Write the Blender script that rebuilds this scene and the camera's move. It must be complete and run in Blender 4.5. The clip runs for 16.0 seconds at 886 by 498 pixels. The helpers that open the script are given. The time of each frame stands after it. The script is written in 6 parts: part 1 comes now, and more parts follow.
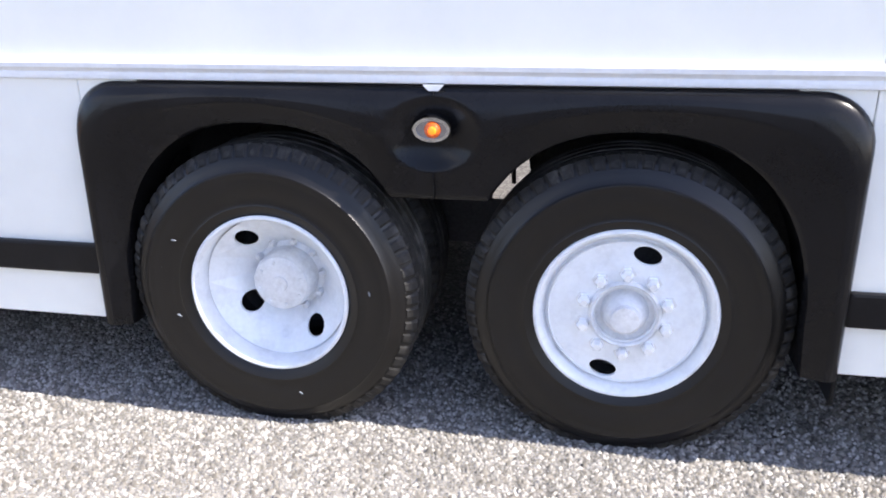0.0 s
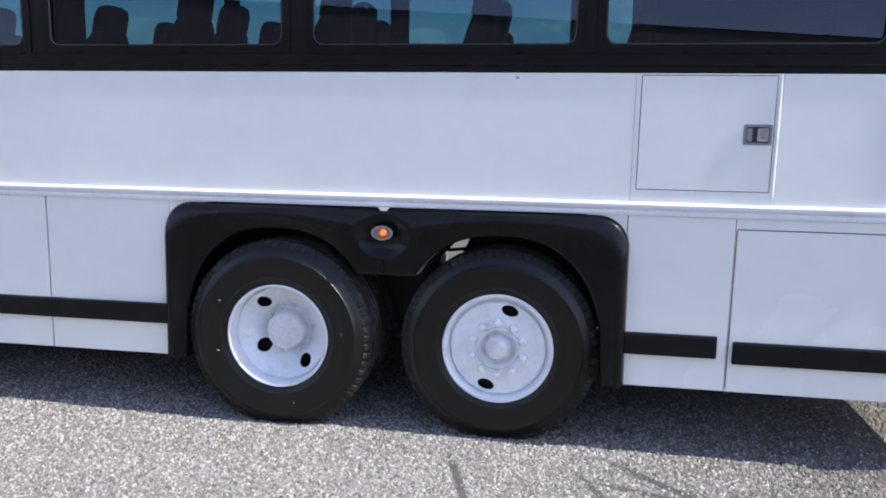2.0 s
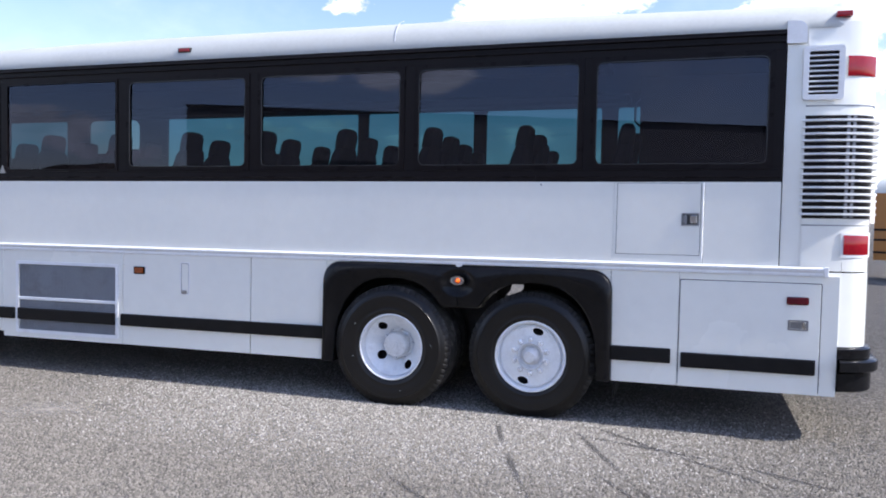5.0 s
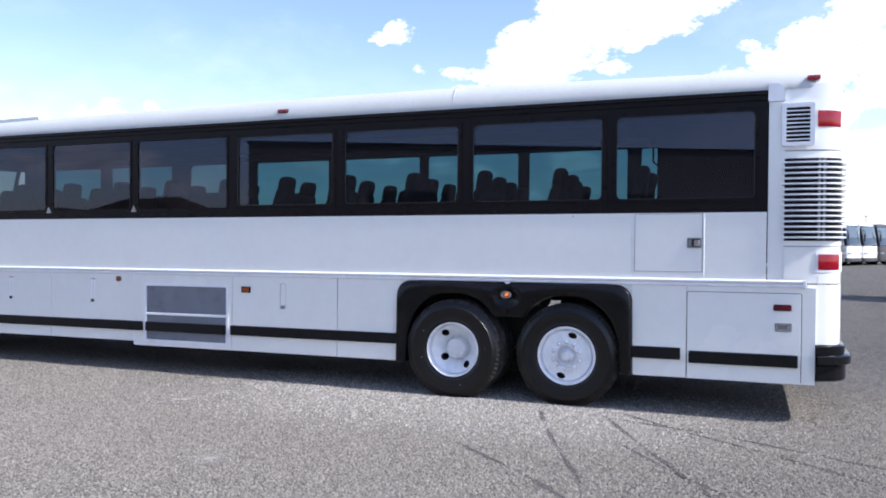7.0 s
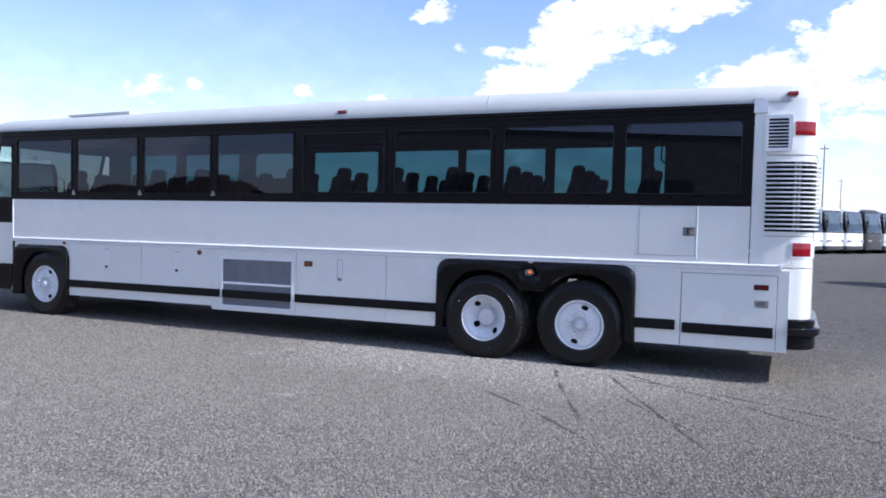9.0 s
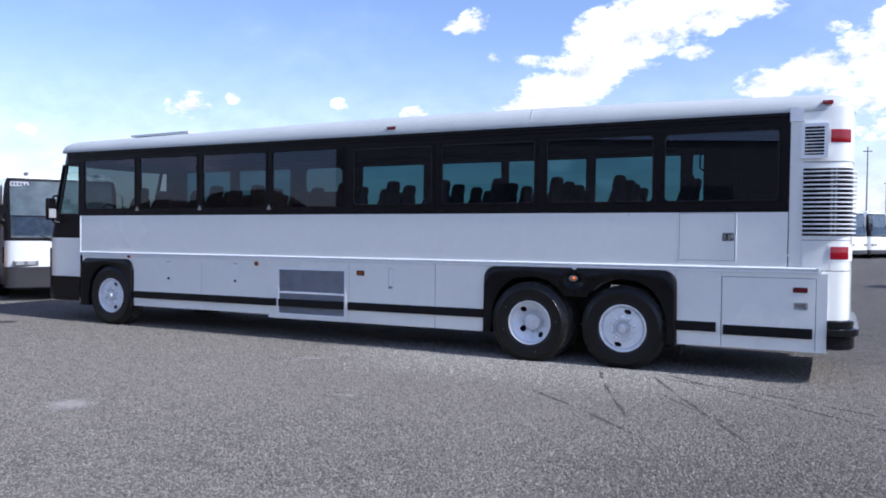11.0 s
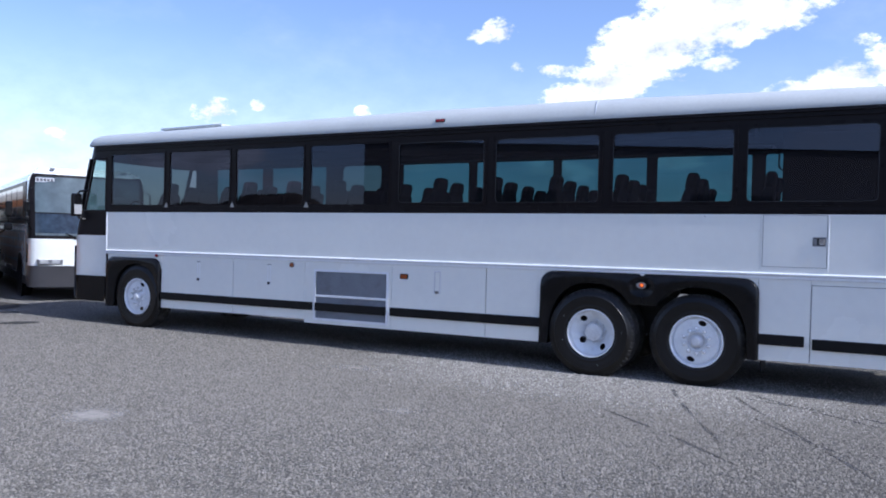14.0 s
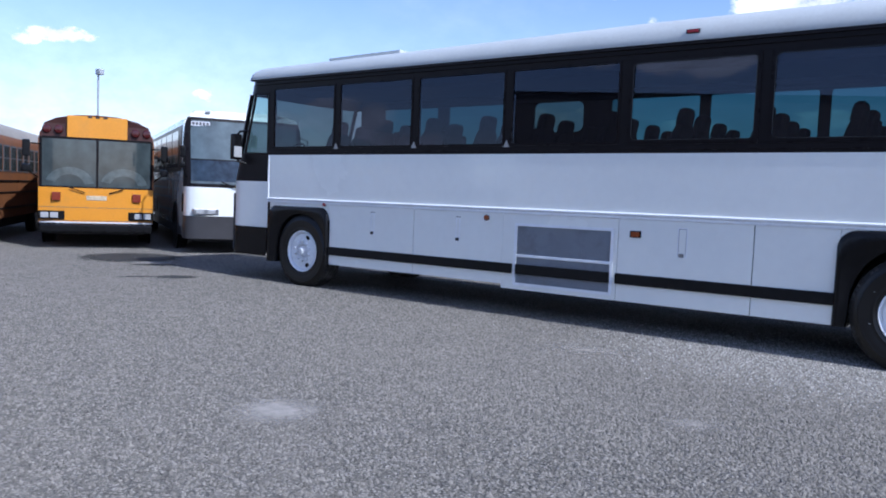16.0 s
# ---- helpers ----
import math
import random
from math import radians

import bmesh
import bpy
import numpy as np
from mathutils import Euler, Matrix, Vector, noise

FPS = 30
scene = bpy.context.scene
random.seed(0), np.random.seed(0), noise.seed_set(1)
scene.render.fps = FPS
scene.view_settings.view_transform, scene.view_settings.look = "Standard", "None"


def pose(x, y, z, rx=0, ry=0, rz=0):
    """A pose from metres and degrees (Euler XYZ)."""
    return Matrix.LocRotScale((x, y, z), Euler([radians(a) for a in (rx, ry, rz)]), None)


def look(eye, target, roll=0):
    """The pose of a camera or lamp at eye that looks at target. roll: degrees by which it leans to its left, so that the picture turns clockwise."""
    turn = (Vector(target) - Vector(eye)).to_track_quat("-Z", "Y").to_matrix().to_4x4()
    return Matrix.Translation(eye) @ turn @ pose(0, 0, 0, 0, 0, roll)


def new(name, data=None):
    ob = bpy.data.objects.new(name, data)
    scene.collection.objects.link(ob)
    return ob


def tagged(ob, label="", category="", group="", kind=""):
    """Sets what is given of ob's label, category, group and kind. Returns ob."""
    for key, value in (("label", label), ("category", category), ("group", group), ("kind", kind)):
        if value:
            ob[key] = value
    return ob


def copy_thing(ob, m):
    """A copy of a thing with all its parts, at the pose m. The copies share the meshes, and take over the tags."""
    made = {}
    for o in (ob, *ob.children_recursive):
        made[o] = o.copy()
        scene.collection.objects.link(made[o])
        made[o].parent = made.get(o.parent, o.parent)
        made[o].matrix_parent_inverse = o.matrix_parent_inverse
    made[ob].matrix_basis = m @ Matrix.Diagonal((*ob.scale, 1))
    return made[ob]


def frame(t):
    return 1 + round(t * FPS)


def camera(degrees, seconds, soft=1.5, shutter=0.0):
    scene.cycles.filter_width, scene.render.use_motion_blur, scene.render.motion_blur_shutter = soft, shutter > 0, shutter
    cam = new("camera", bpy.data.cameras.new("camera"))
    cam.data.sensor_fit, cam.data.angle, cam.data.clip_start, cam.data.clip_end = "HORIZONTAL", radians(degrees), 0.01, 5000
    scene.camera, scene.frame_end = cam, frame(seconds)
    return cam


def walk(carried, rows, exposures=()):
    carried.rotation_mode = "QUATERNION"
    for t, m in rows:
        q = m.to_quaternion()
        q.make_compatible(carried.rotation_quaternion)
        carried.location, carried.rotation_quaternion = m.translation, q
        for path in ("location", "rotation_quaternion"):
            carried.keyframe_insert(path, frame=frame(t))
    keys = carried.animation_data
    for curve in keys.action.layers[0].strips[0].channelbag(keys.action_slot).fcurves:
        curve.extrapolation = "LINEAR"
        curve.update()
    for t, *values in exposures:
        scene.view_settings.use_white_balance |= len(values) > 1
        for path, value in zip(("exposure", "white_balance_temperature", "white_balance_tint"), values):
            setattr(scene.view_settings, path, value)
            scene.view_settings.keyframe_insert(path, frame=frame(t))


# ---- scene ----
cam = camera(58.4, 16.0, soft=1.8)
PATH = [
    (0, (0.892, -2.51, 1.686), (0.513, -0.674, 0.99), -0.6),
    (0.5, (0.922, -2.937, 1.74), (0.739, -1.054, 1.091), 0.9),
    (1, (1.039, -3.374, 1.771), (0.858, -1.457, 1.228), 1.1),
    (1.5, (1.209, -3.794, 1.789), (0.947, -1.86, 1.35), 0.7),
    (2, (1.399, -4.25, 1.775), (1.071, -2.303, 1.456), 1.2),
    (2.5, (1.56, -4.653, 1.763), (1.097, -2.726, 1.497), 0.3),
    (3, (1.627, -5.096, 1.777), (1.263, -3.137, 1.604), 0.3),
    (3.5, (1.85, -5.5, 1.772), (1.503, -3.535, 1.633), 0.6),
    (4, (2.012, -5.911, 1.753), (1.537, -3.969, 1.682), -0.0),
    (4.5, (2.128, -6.341, 1.755), (1.607, -4.411, 1.684), 0.1),
    (5, (2.284, -6.701, 1.74), (1.69, -4.794, 1.652), 1.2),
    (5.2, (2.342, -6.876, 1.745), (1.672, -4.993, 1.69), 0.6),
    (7.3, (2.838, -8.514, 1.739), (2.116, -6.649, 1.718), 0.4),
    (7.5, (2.919, -8.659, 1.734), (2.132, -6.822, 1.68), 0.8),
    (8, (3.026, -9.077, 1.762), (2.21, -7.252, 1.731), -0.2),
    (8.5, (3.141, -9.451, 1.809), (2.34, -7.619, 1.763), 0.5),
    (9, (3.335, -9.762, 1.803), (2.543, -7.928, 1.729), 1.5),
    (9.5, (3.382, -10.098, 1.804), (2.581, -8.266, 1.745), 0.3),
    (12, (3.411, -10.285, 1.798), (2.509, -8.501, 1.745), 1.3),
    (12.5, (3.395, -10.288, 1.812), (2.509, -8.496, 1.762), 1.7),
    (13, (3.306, -10.184, 1.761), (2.382, -8.412, 1.677), 1.6),
    (13.5, (2.994, -9.973, 1.737), (2.101, -8.185, 1.651), 0.4),
    (14, (2.642, -9.663, 1.687), (1.718, -7.89, 1.656), 1.5),
    (14.5, (2.172, -9.4, 1.637), (1.066, -7.734, 1.602), 2.5),
    (15, (1.667, -9.012, 1.586), (0.569, -7.347, 1.431), 1.4),
    (15.3, (1.324, -8.79, 1.557), (0.241, -7.11, 1.467), 2.6),
    (15.5, (1.101, -8.656, 1.545), (-0.15, -7.107, 1.352), 1.6),
    (16, (0.529, -8.326, 1.479), (-0.66, -6.724, 1.339), 2.3),
]
EXPOSURES = [(0, 1.51, 6550, 12), (0.5, 1.25, 6450, 12), (1, 1.17, 6380, 12), (2, 0.85, 6180, 13), (3, 0.84, 6200, 13), (5, 0.74, 6150, 13), (7.5, 0.76, 5980, 13), (8.5, 0.54, 5840, 13), (9, 0.48, 5800, 13), (12.5, 0.22, 5640, 13), (13.5, 0.22, 5600, 13), (14.2, 0.31, 5520, 13), (15, 0.32, 5420, 12), (16, 0.26, 5360, 12)]
walk(cam, [(t, look(eye, target, roll)) for t, eye, target, roll in PATH], EXPOSURES)

# ---- light ----
SUN = Vector((1.08, -0.045, 1.0)).normalized()
sun = new("sun", bpy.data.lights.new("sun", "SUN"))
sun.data.energy, sun.data.angle, sun.data.color = 4.1, radians(0.55), (1.0, 0.95, 0.87)
sun.matrix_world = look(SUN * 60, (0, 0, 0))

world = bpy.data.worlds.new("sky")
scene.world = world
world.use_nodes = True


def build_sky():
    nt = world.node_tree
    nd, ln = nt.nodes, nt.links
    nd.clear()
    out = nd.new("ShaderNodeOutputWorld")
    sky = nd.new("ShaderNodeTexSky")
    sky.sky_type, sky.sun_disc = "NISHITA", False
    sky.sun_elevation = math.asin(SUN.z)
    sky.sun_rotation = math.atan2(SUN.x, SUN.y)
    sky.air_density, sky.dust_density, sky.ozone_density = 1.0, 0.7, 1.6
    clear = nd.new("ShaderNodeBackground")
    clear.inputs["Strength"].default_value = SKY
    cast = nd.new("ShaderNodeVectorMath")
    cast.operation = "MULTIPLY"
    cast.inputs[1].default_value = (0.995, 0.94, 1.03)
    ln.new(sky.outputs[0], cast.inputs[0])
    ln.new(cast.outputs[0], clear.inputs["Color"])
    co = nd.new("ShaderNodeTexCoord")

    def math_node(op, a, b=0.0, clamp=False):
        n = nd.new("ShaderNodeMath")
        n.operation, n.use_clamp = op, clamp
        for k, v in ((0, a), (1, b)):
            if isinstance(v, (int, float)):
                n.inputs[k].default_value = v
            else:
                ln.new(v, n.inputs[k])
        return n.outputs[0]

    # cumulus: (direction, half width, half height)
    total = None
    for c, w, h, full in CLOUDS:
        c = Vector(c).normalized()
        right = c.cross(Vector((0, 0, 1))).normalized()
        up = right.cross(c)
        dots = []
        for axis, size in ((right, w), (up, h)):
            d = nd.new("ShaderNodeVectorMath")
            d.operation = "DOT_PRODUCT"
            ln.new(co.outputs["Generated"], d.inputs[0])
            d.inputs[1].default_value = axis / size
            dots.append(math_node("POWER", math_node("ABSOLUTE", d.outputs["Value"]), 2.0))
        front = nd.new("ShaderNodeVectorMath")
        front.operation = "DOT_PRODUCT"
        ln.new(co.outputs["Generated"], front.inputs[0])
        front.inputs[1].default_value = c
        r = math_node("SUBTRACT", 1.0, math_node("ADD", dots[0], dots[1]), True)
        r = math_node("MULTIPLY", r, math_node("MULTIPLY", math_node("GREATER_THAN", front.outputs["Value"], 0.0), full))
        total = r if total is None else math_node("MAXIMUM", total, r)
    mp = nd.new("ShaderNodeMapping")
    mp.inputs["Scale"].default_value = (1.0, 1.0, 1.7)
    ln.new(co.outputs["Generated"], mp.inputs["Vector"])
    puff = nd.new("ShaderNodeTexNoise")
    puff.inputs["Scale"].default_value, puff.inputs["Detail"].default_value, puff.inputs["Roughness"].default_value = 24.0, 9.0, 0.62
    ln.new(mp.outputs[0], puff.inputs["Vector"])
    wisp = nd.new("ShaderNodeTexNoise")
    wisp.inputs["Scale"].default_value, wisp.inputs["Detail"].default_value, wisp.inputs["Roughness"].default_value = 75.0, 6.0, 0.7
    ln.new(mp.outputs[0], wisp.inputs["Vector"])
    billow = math_node("ADD", math_node("MULTIPLY", math_node("SUBTRACT", puff.outputs["Fac"], 0.5), 2.6), math_node("MULTIPLY", math_node("SUBTRACT", wisp.outputs["Fac"], 0.5), 1.3))
    body = math_node("ADD", total, math_node("MULTIPLY", billow, math_node("MINIMUM", math_node("MULTIPLY", total, 6.0), 1.0)))
    ramp = nd.new("ShaderNodeMapRange")
    ramp.interpolation_type = "SMOOTHSTEP"
    ramp.inputs["From Min"].default_value, ramp.inputs["From Max"].default_value = 0.12, 0.72
    ln.new(body, ramp.inputs["Value"])
    # scattered thin cloud over the rest of the dome
    broad = nd.new("ShaderNodeTexNoise")
    broad.inputs["Scale"].default_value, broad.inputs["Detail"].default_value, broad.inputs["Roughness"].default_value = 3.1, 8.0, 0.58
    ln.new(mp.outputs[0], broad.inputs["Vector"])
    thin = nd.new("ShaderNodeMapRange")
    thin.inputs["From Min"].default_value, thin.inputs["From Max"].default_value = 0.52, 0.8
    thin.inputs["To Max"].default_value = 0.22
    ln.new(broad.outputs["Fac"], thin.inputs["Value"])
    sep = nd.new("ShaderNodeSeparateXYZ")
    ln.new(co.outputs["Generated"], sep.inputs[0])
    side = nd.new("ShaderNodeMapRange")
    side.inputs["From Min"].default_value, side.inputs["From Max"].default_value = -0.45, 0.1
    ln.new(sep.outputs["Y"], side.inputs["Value"])
    # a broken bank of cloud low in the south
    bank = nd.new("ShaderNodeTexNoise")
    bank.inputs["Scale"].default_value, bank.inputs["Detail"].default_value, bank.inputs["Roughness"].default_value = 6.5, 8.0, 0.6
    ln.new(mp.outputs[0], bank.inputs["Vector"])
    heap = nd.new("ShaderNodeMapRange")
    heap.interpolation_type = "SMOOTHSTEP"
    heap.inputs["From Min"].default_value, heap.inputs["From Max"].default_value = 0.46, 0.66
    heap.inputs["To Max"].default_value = 0.24
    ln.new(bank.outputs["Fac"], heap.inputs["Value"])
    south = math_node("MULTIPLY", heap.outputs[0], math_node("SUBTRACT", 1.0, side.outputs[0]))
    # pale haze low over the land
    haze = nd.new("ShaderNodeMapRange")
    haze.interpolation_type = "SMOOTHSTEP"
    haze.inputs["From Min"].default_value, haze.inputs["From Max"].default_value = 0.25, -0.03
    haze.inputs["To Max"].default_value = 0.52
    ln.new(sep.outputs["Z"], haze.inputs["Value"])
    veil = math_node("MULTIPLY", haze.outputs[0], math_node("ADD", 0.15, math_node("MULTIPLY", side.outputs[0], 0.85)))
    cover = math_node("MAXIMUM", math_node("MAXIMUM", ramp.outputs[0], veil), math_node("MAXIMUM", thin.outputs[0], south))
    cloud = nd.new("ShaderNodeBackground")
    cloud.inputs["Color"].default_value = (0.97, 0.962, 1.0, 1)
    # thicker heaps are brighter, their folds greyer
    fold = nd.new("ShaderNodeMapRange")
    fold.inputs["From Min"].default_value, fold.inputs["From Max"].default_value = 0.34, 0.62
    fold.inputs["To Min"].default_value, fold.inputs["To Max"].default_value = CLOUD_LIGHT * 0.66, CLOUD_LIGHT * 1.06
    ln.new(puff.outputs["Fac"], fold.inputs["Value"])
    ln.new(fold.outputs[0], cloud.inputs["Strength"])
    mix = nd.new("ShaderNodeMixShader")
    ln.new(cover, mix.inputs[0])
    ln.new(clear.outputs[0], mix.inputs[1])
    ln.new(cloud.outputs[0], mix.inputs[2])
    ln.new(mix.outputs[0], out.inputs["Surface"])


SKY, CLOUD_LIGHT = 0.150, 1.10
# the tall heap behind the coach, from its foot up to the right
HEAP = [
    ((-0.335, 0.932, 0.150), 0.061, 0.024, 1.0), ((-0.300, 0.938, 0.168), 0.061, 0.032, 1.0), ((-0.268, 0.944, 0.190), 0.055, 0.041, 1.0), ((-0.240, 0.945, 0.222), 0.063, 0.049, 1.0), ((-0.205, 0.950, 0.240), 0.061, 0.044, 1.0),
    ((-0.165, 0.955, 0.252), 0.067, 0.039, 1.0), ((-0.110, 0.958, 0.268), 0.085, 0.037, 1.0), ((-0.050, 0.955, 0.295), 0.073, 0.037, 1.0), ((-0.160, 0.945, 0.290), 0.085, 0.049, 1.0),
]
# the long bank to its right
BANK = [
    ((-0.065, 0.984, 0.170), 0.044, 0.024, 1.0), ((-0.015, 0.983, 0.180), 0.055, 0.033, 1.0), ((0.045, 0.980, 0.192), 0.060, 0.040, 1.0), ((0.085, 0.972, 0.222), 0.060, 0.037, 1.0), ((0.06, 0.985, 0.150), 0.099, 0.026, 0.9),
    ((0.15, 0.965, 0.235), 0.088, 0.055, 1.0), ((0.12, 0.985, 0.115), 0.131, 0.022, 0.75), ((0.16, 0.97, 0.17), 0.110, 0.039, 0.9), ((0.35, 0.91, 0.22), 0.165, 0.066, 1.0),
]
# stray puffs
PUFFS = [
    ((-0.684, 0.716, 0.142), 0.034, 0.020, 0.75), ((-0.647, 0.747, 0.154), 0.013, 0.009, 0.6), ((-0.547, 0.824, 0.151), 0.013, 0.010, 0.65), ((-0.466, 0.874, 0.141), 0.023, 0.013, 0.75), ((-0.391, 0.886, 0.250), 0.025, 0.020, 0.8),
    ((-0.415, 0.876, 0.244), 0.018, 0.010, 0.7), ((-0.373, 0.904, 0.209), 0.016, 0.009, 0.6), ((-0.326, 0.923, 0.206), 0.034, 0.010, 0.75), ((-0.147, 0.967, 0.210), 0.027, 0.011, 0.75), ((-0.191, 0.962, 0.195), 0.018, 0.010, 0.7),
]
WISPS = [
    ((-0.132, 0.964, 0.231), 0.020, 0.009, 0.65), ((0.003, 0.974, 0.226), 0.016, 0.008, 0.6), ((-0.801, 0.590, 0.104), 0.016, 0.009, 0.55), ((-0.877, 0.455, 0.159), 0.045, 0.011, 0.8), ((-0.895, 0.425, 0.150), 0.020, 0.008, 0.7),
]
# low in the north, seen through the cabin
LOW_CLOUDS = [
    ((-0.50, 0.86, 0.094), 0.055, 0.018, 1.0), ((-0.33, 0.94, 0.085), 0.06, 0.016, 0.8), ((-0.20, 0.975, 0.10), 0.05, 0.014, 0.8), ((-0.42, 0.90, 0.105), 0.05, 0.012, 0.7), ((-0.10, 0.99, 0.075), 0.06, 0.012, 0.7), ((-0.26, 0.96, 0.055), 0.05, 0.010, 0.6), ((-0.02, 0.995, 0.115), 0.04, 0.012, 0.7),
]
# to the south and west, behind the camera
SOUTH_CLOUDS = [
    ((-0.45, -0.87, 0.187), 0.11, 0.034, 1.0), ((-0.33, -0.925, 0.168), 0.09, 0.024, 1.0), ((-0.61, -0.77, 0.178), 0.07, 0.030, 1.0), ((-0.69, -0.715, 0.088), 0.085, 0.026, 1.0), ((-0.64, -0.765, 0.064), 0.06, 0.016, 1.0), ((-0.74, -0.67, 0.082), 0.05, 0.014, 0.9), ((-0.55, -0.75, 0.36), 0.30, 0.09, 1.0),
    ((-0.82, -0.45, 0.30), 0.22, 0.07, 1.0), ((-0.1, -0.9, 0.42), 0.12, 0.03, 1.0), ((0.6, -0.7, 0.35), 0.25, 0.06, 1.0),
]
CLOUDS = HEAP + BANK + PUFFS + WISPS + LOW_CLOUDS + SOUTH_CLOUDS
build_sky()


# ---- materials ----
def shade(name, base, rough=0.5, metal=0.0, vary=0.12, scale=8.0, fine=90.0, bump=0.0, coat=0.0, dirt=None, dirt_amount=0.0, dirt_scale=3.0, spread=0.0, spec=0.5):
    """A painted, moulded or mineral surface: two scales of tone, patchy dirt, fine relief."""
    m = bpy.data.materials.new(name)
    m.use_nodes = True
    nt = m.node_tree
    nd, ln = nt.nodes, nt.links
    b = nd["Principled BSDF"]
    b.inputs["Roughness"].default_value, b.inputs["Metallic"].default_value = rough, metal
    b.inputs["Specular IOR Level"].default_value = spec
    b.inputs["Coat Weight"].default_value, b.inputs["Coat Roughness"].default_value = coat, 0.08
    co = nd.new("ShaderNodeTexCoord")
    n1, n2 = nd.new("ShaderNodeTexNoise"), nd.new("ShaderNodeTexNoise")
    for n, s in ((n1, scale), (n2, fine)):
        n.inputs["Scale"].default_value, n.inputs["Detail"].default_value = s, 5.0
        ln.new(co.outputs["Object"], n.inputs["Vector"])
    both = nd.new("ShaderNodeMath")
    both.operation = "ADD"
    ln.new(n1.outputs["Fac"], both.inputs[0])
    ln.new(n2.outputs["Fac"], both.inputs[1])
    mr = nd.new("ShaderNodeMapRange")
    mr.inputs["From Min"].default_value, mr.inputs["From Max"].default_value = 0.7, 1.3
    mr.inputs["To Min"].default_value, mr.inputs["To Max"].default_value = 1 - vary, 1 + vary
    ln.new(both.outputs[0], mr.inputs["Value"])
    value = mr.outputs[0]
    if spread:
        info = nd.new("ShaderNodeObjectInfo")
        sp = nd.new("ShaderNodeMapRange")
        sp.inputs["To Min"].default_value, sp.inputs["To Max"].default_value = 1 - spread, 1 + spread
        ln.new(info.outputs["Random"], sp.inputs["Value"])
        mu = nd.new("ShaderNodeMath")
        mu.operation = "MULTIPLY"
        ln.new(value, mu.inputs[0])
        ln.new(sp.outputs[0], mu.inputs[1])
        value = mu.outputs[0]
    tint = nd.new("ShaderNodeVectorMath")
    tint.operation = "SCALE"
    tint.inputs[0].default_value = base
    ln.new(value, tint.inputs["Scale"])
    col = tint.outputs["Vector"]
    if dirt:
        n3 = nd.new("ShaderNodeTexNoise")
        n3.inputs["Scale"].default_value, n3.inputs["Detail"].default_value, n3.inputs["Roughness"].default_value = dirt_scale, 8.0, 0.65
        ln.new(co.outputs["Object"], n3.inputs["Vector"])
        r = nd.new("ShaderNodeMapRange")
        r.inputs["From Min"].default_value, r.inputs["From Max"].default_value = 0.5, 0.75
        r.inputs["To Max"].default_value = dirt_amount
        ln.new(n3.outputs["Fac"], r.inputs["Value"])
        mx = nd.new("ShaderNodeMix")
        mx.data_type = "RGBA"
        ln.new(r.outputs[0], mx.inputs["Factor"])
        ln.new(col, mx.inputs["A"])
        mx.inputs["B"].default_value = (*dirt, 1)
        col = mx.outputs["Result"]
    ln.new(col, b.inputs["Base Color"])
    rr = nd.new("ShaderNodeMapRange")
    rr.inputs["To Min"].default_value, rr.inputs["To Max"].default_value = max(0.02, rough - 0.08), min(1, rough + 0.1)
    ln.new(n1.outputs["Fac"], rr.inputs["Value"])
    ln.new(rr.outputs[0], b.inputs["Roughness"])
    if bump:
        bp = nd.new("ShaderNodeBump")
        bp.inputs["Strength"].default_value, bp.inputs["Distance"].default_value = 0.6, bump
        ln.new(n2.outputs["Fac"], bp.inputs["Height"])
        ln.new(bp.outputs[0], b.inputs["Normal"])
    return m


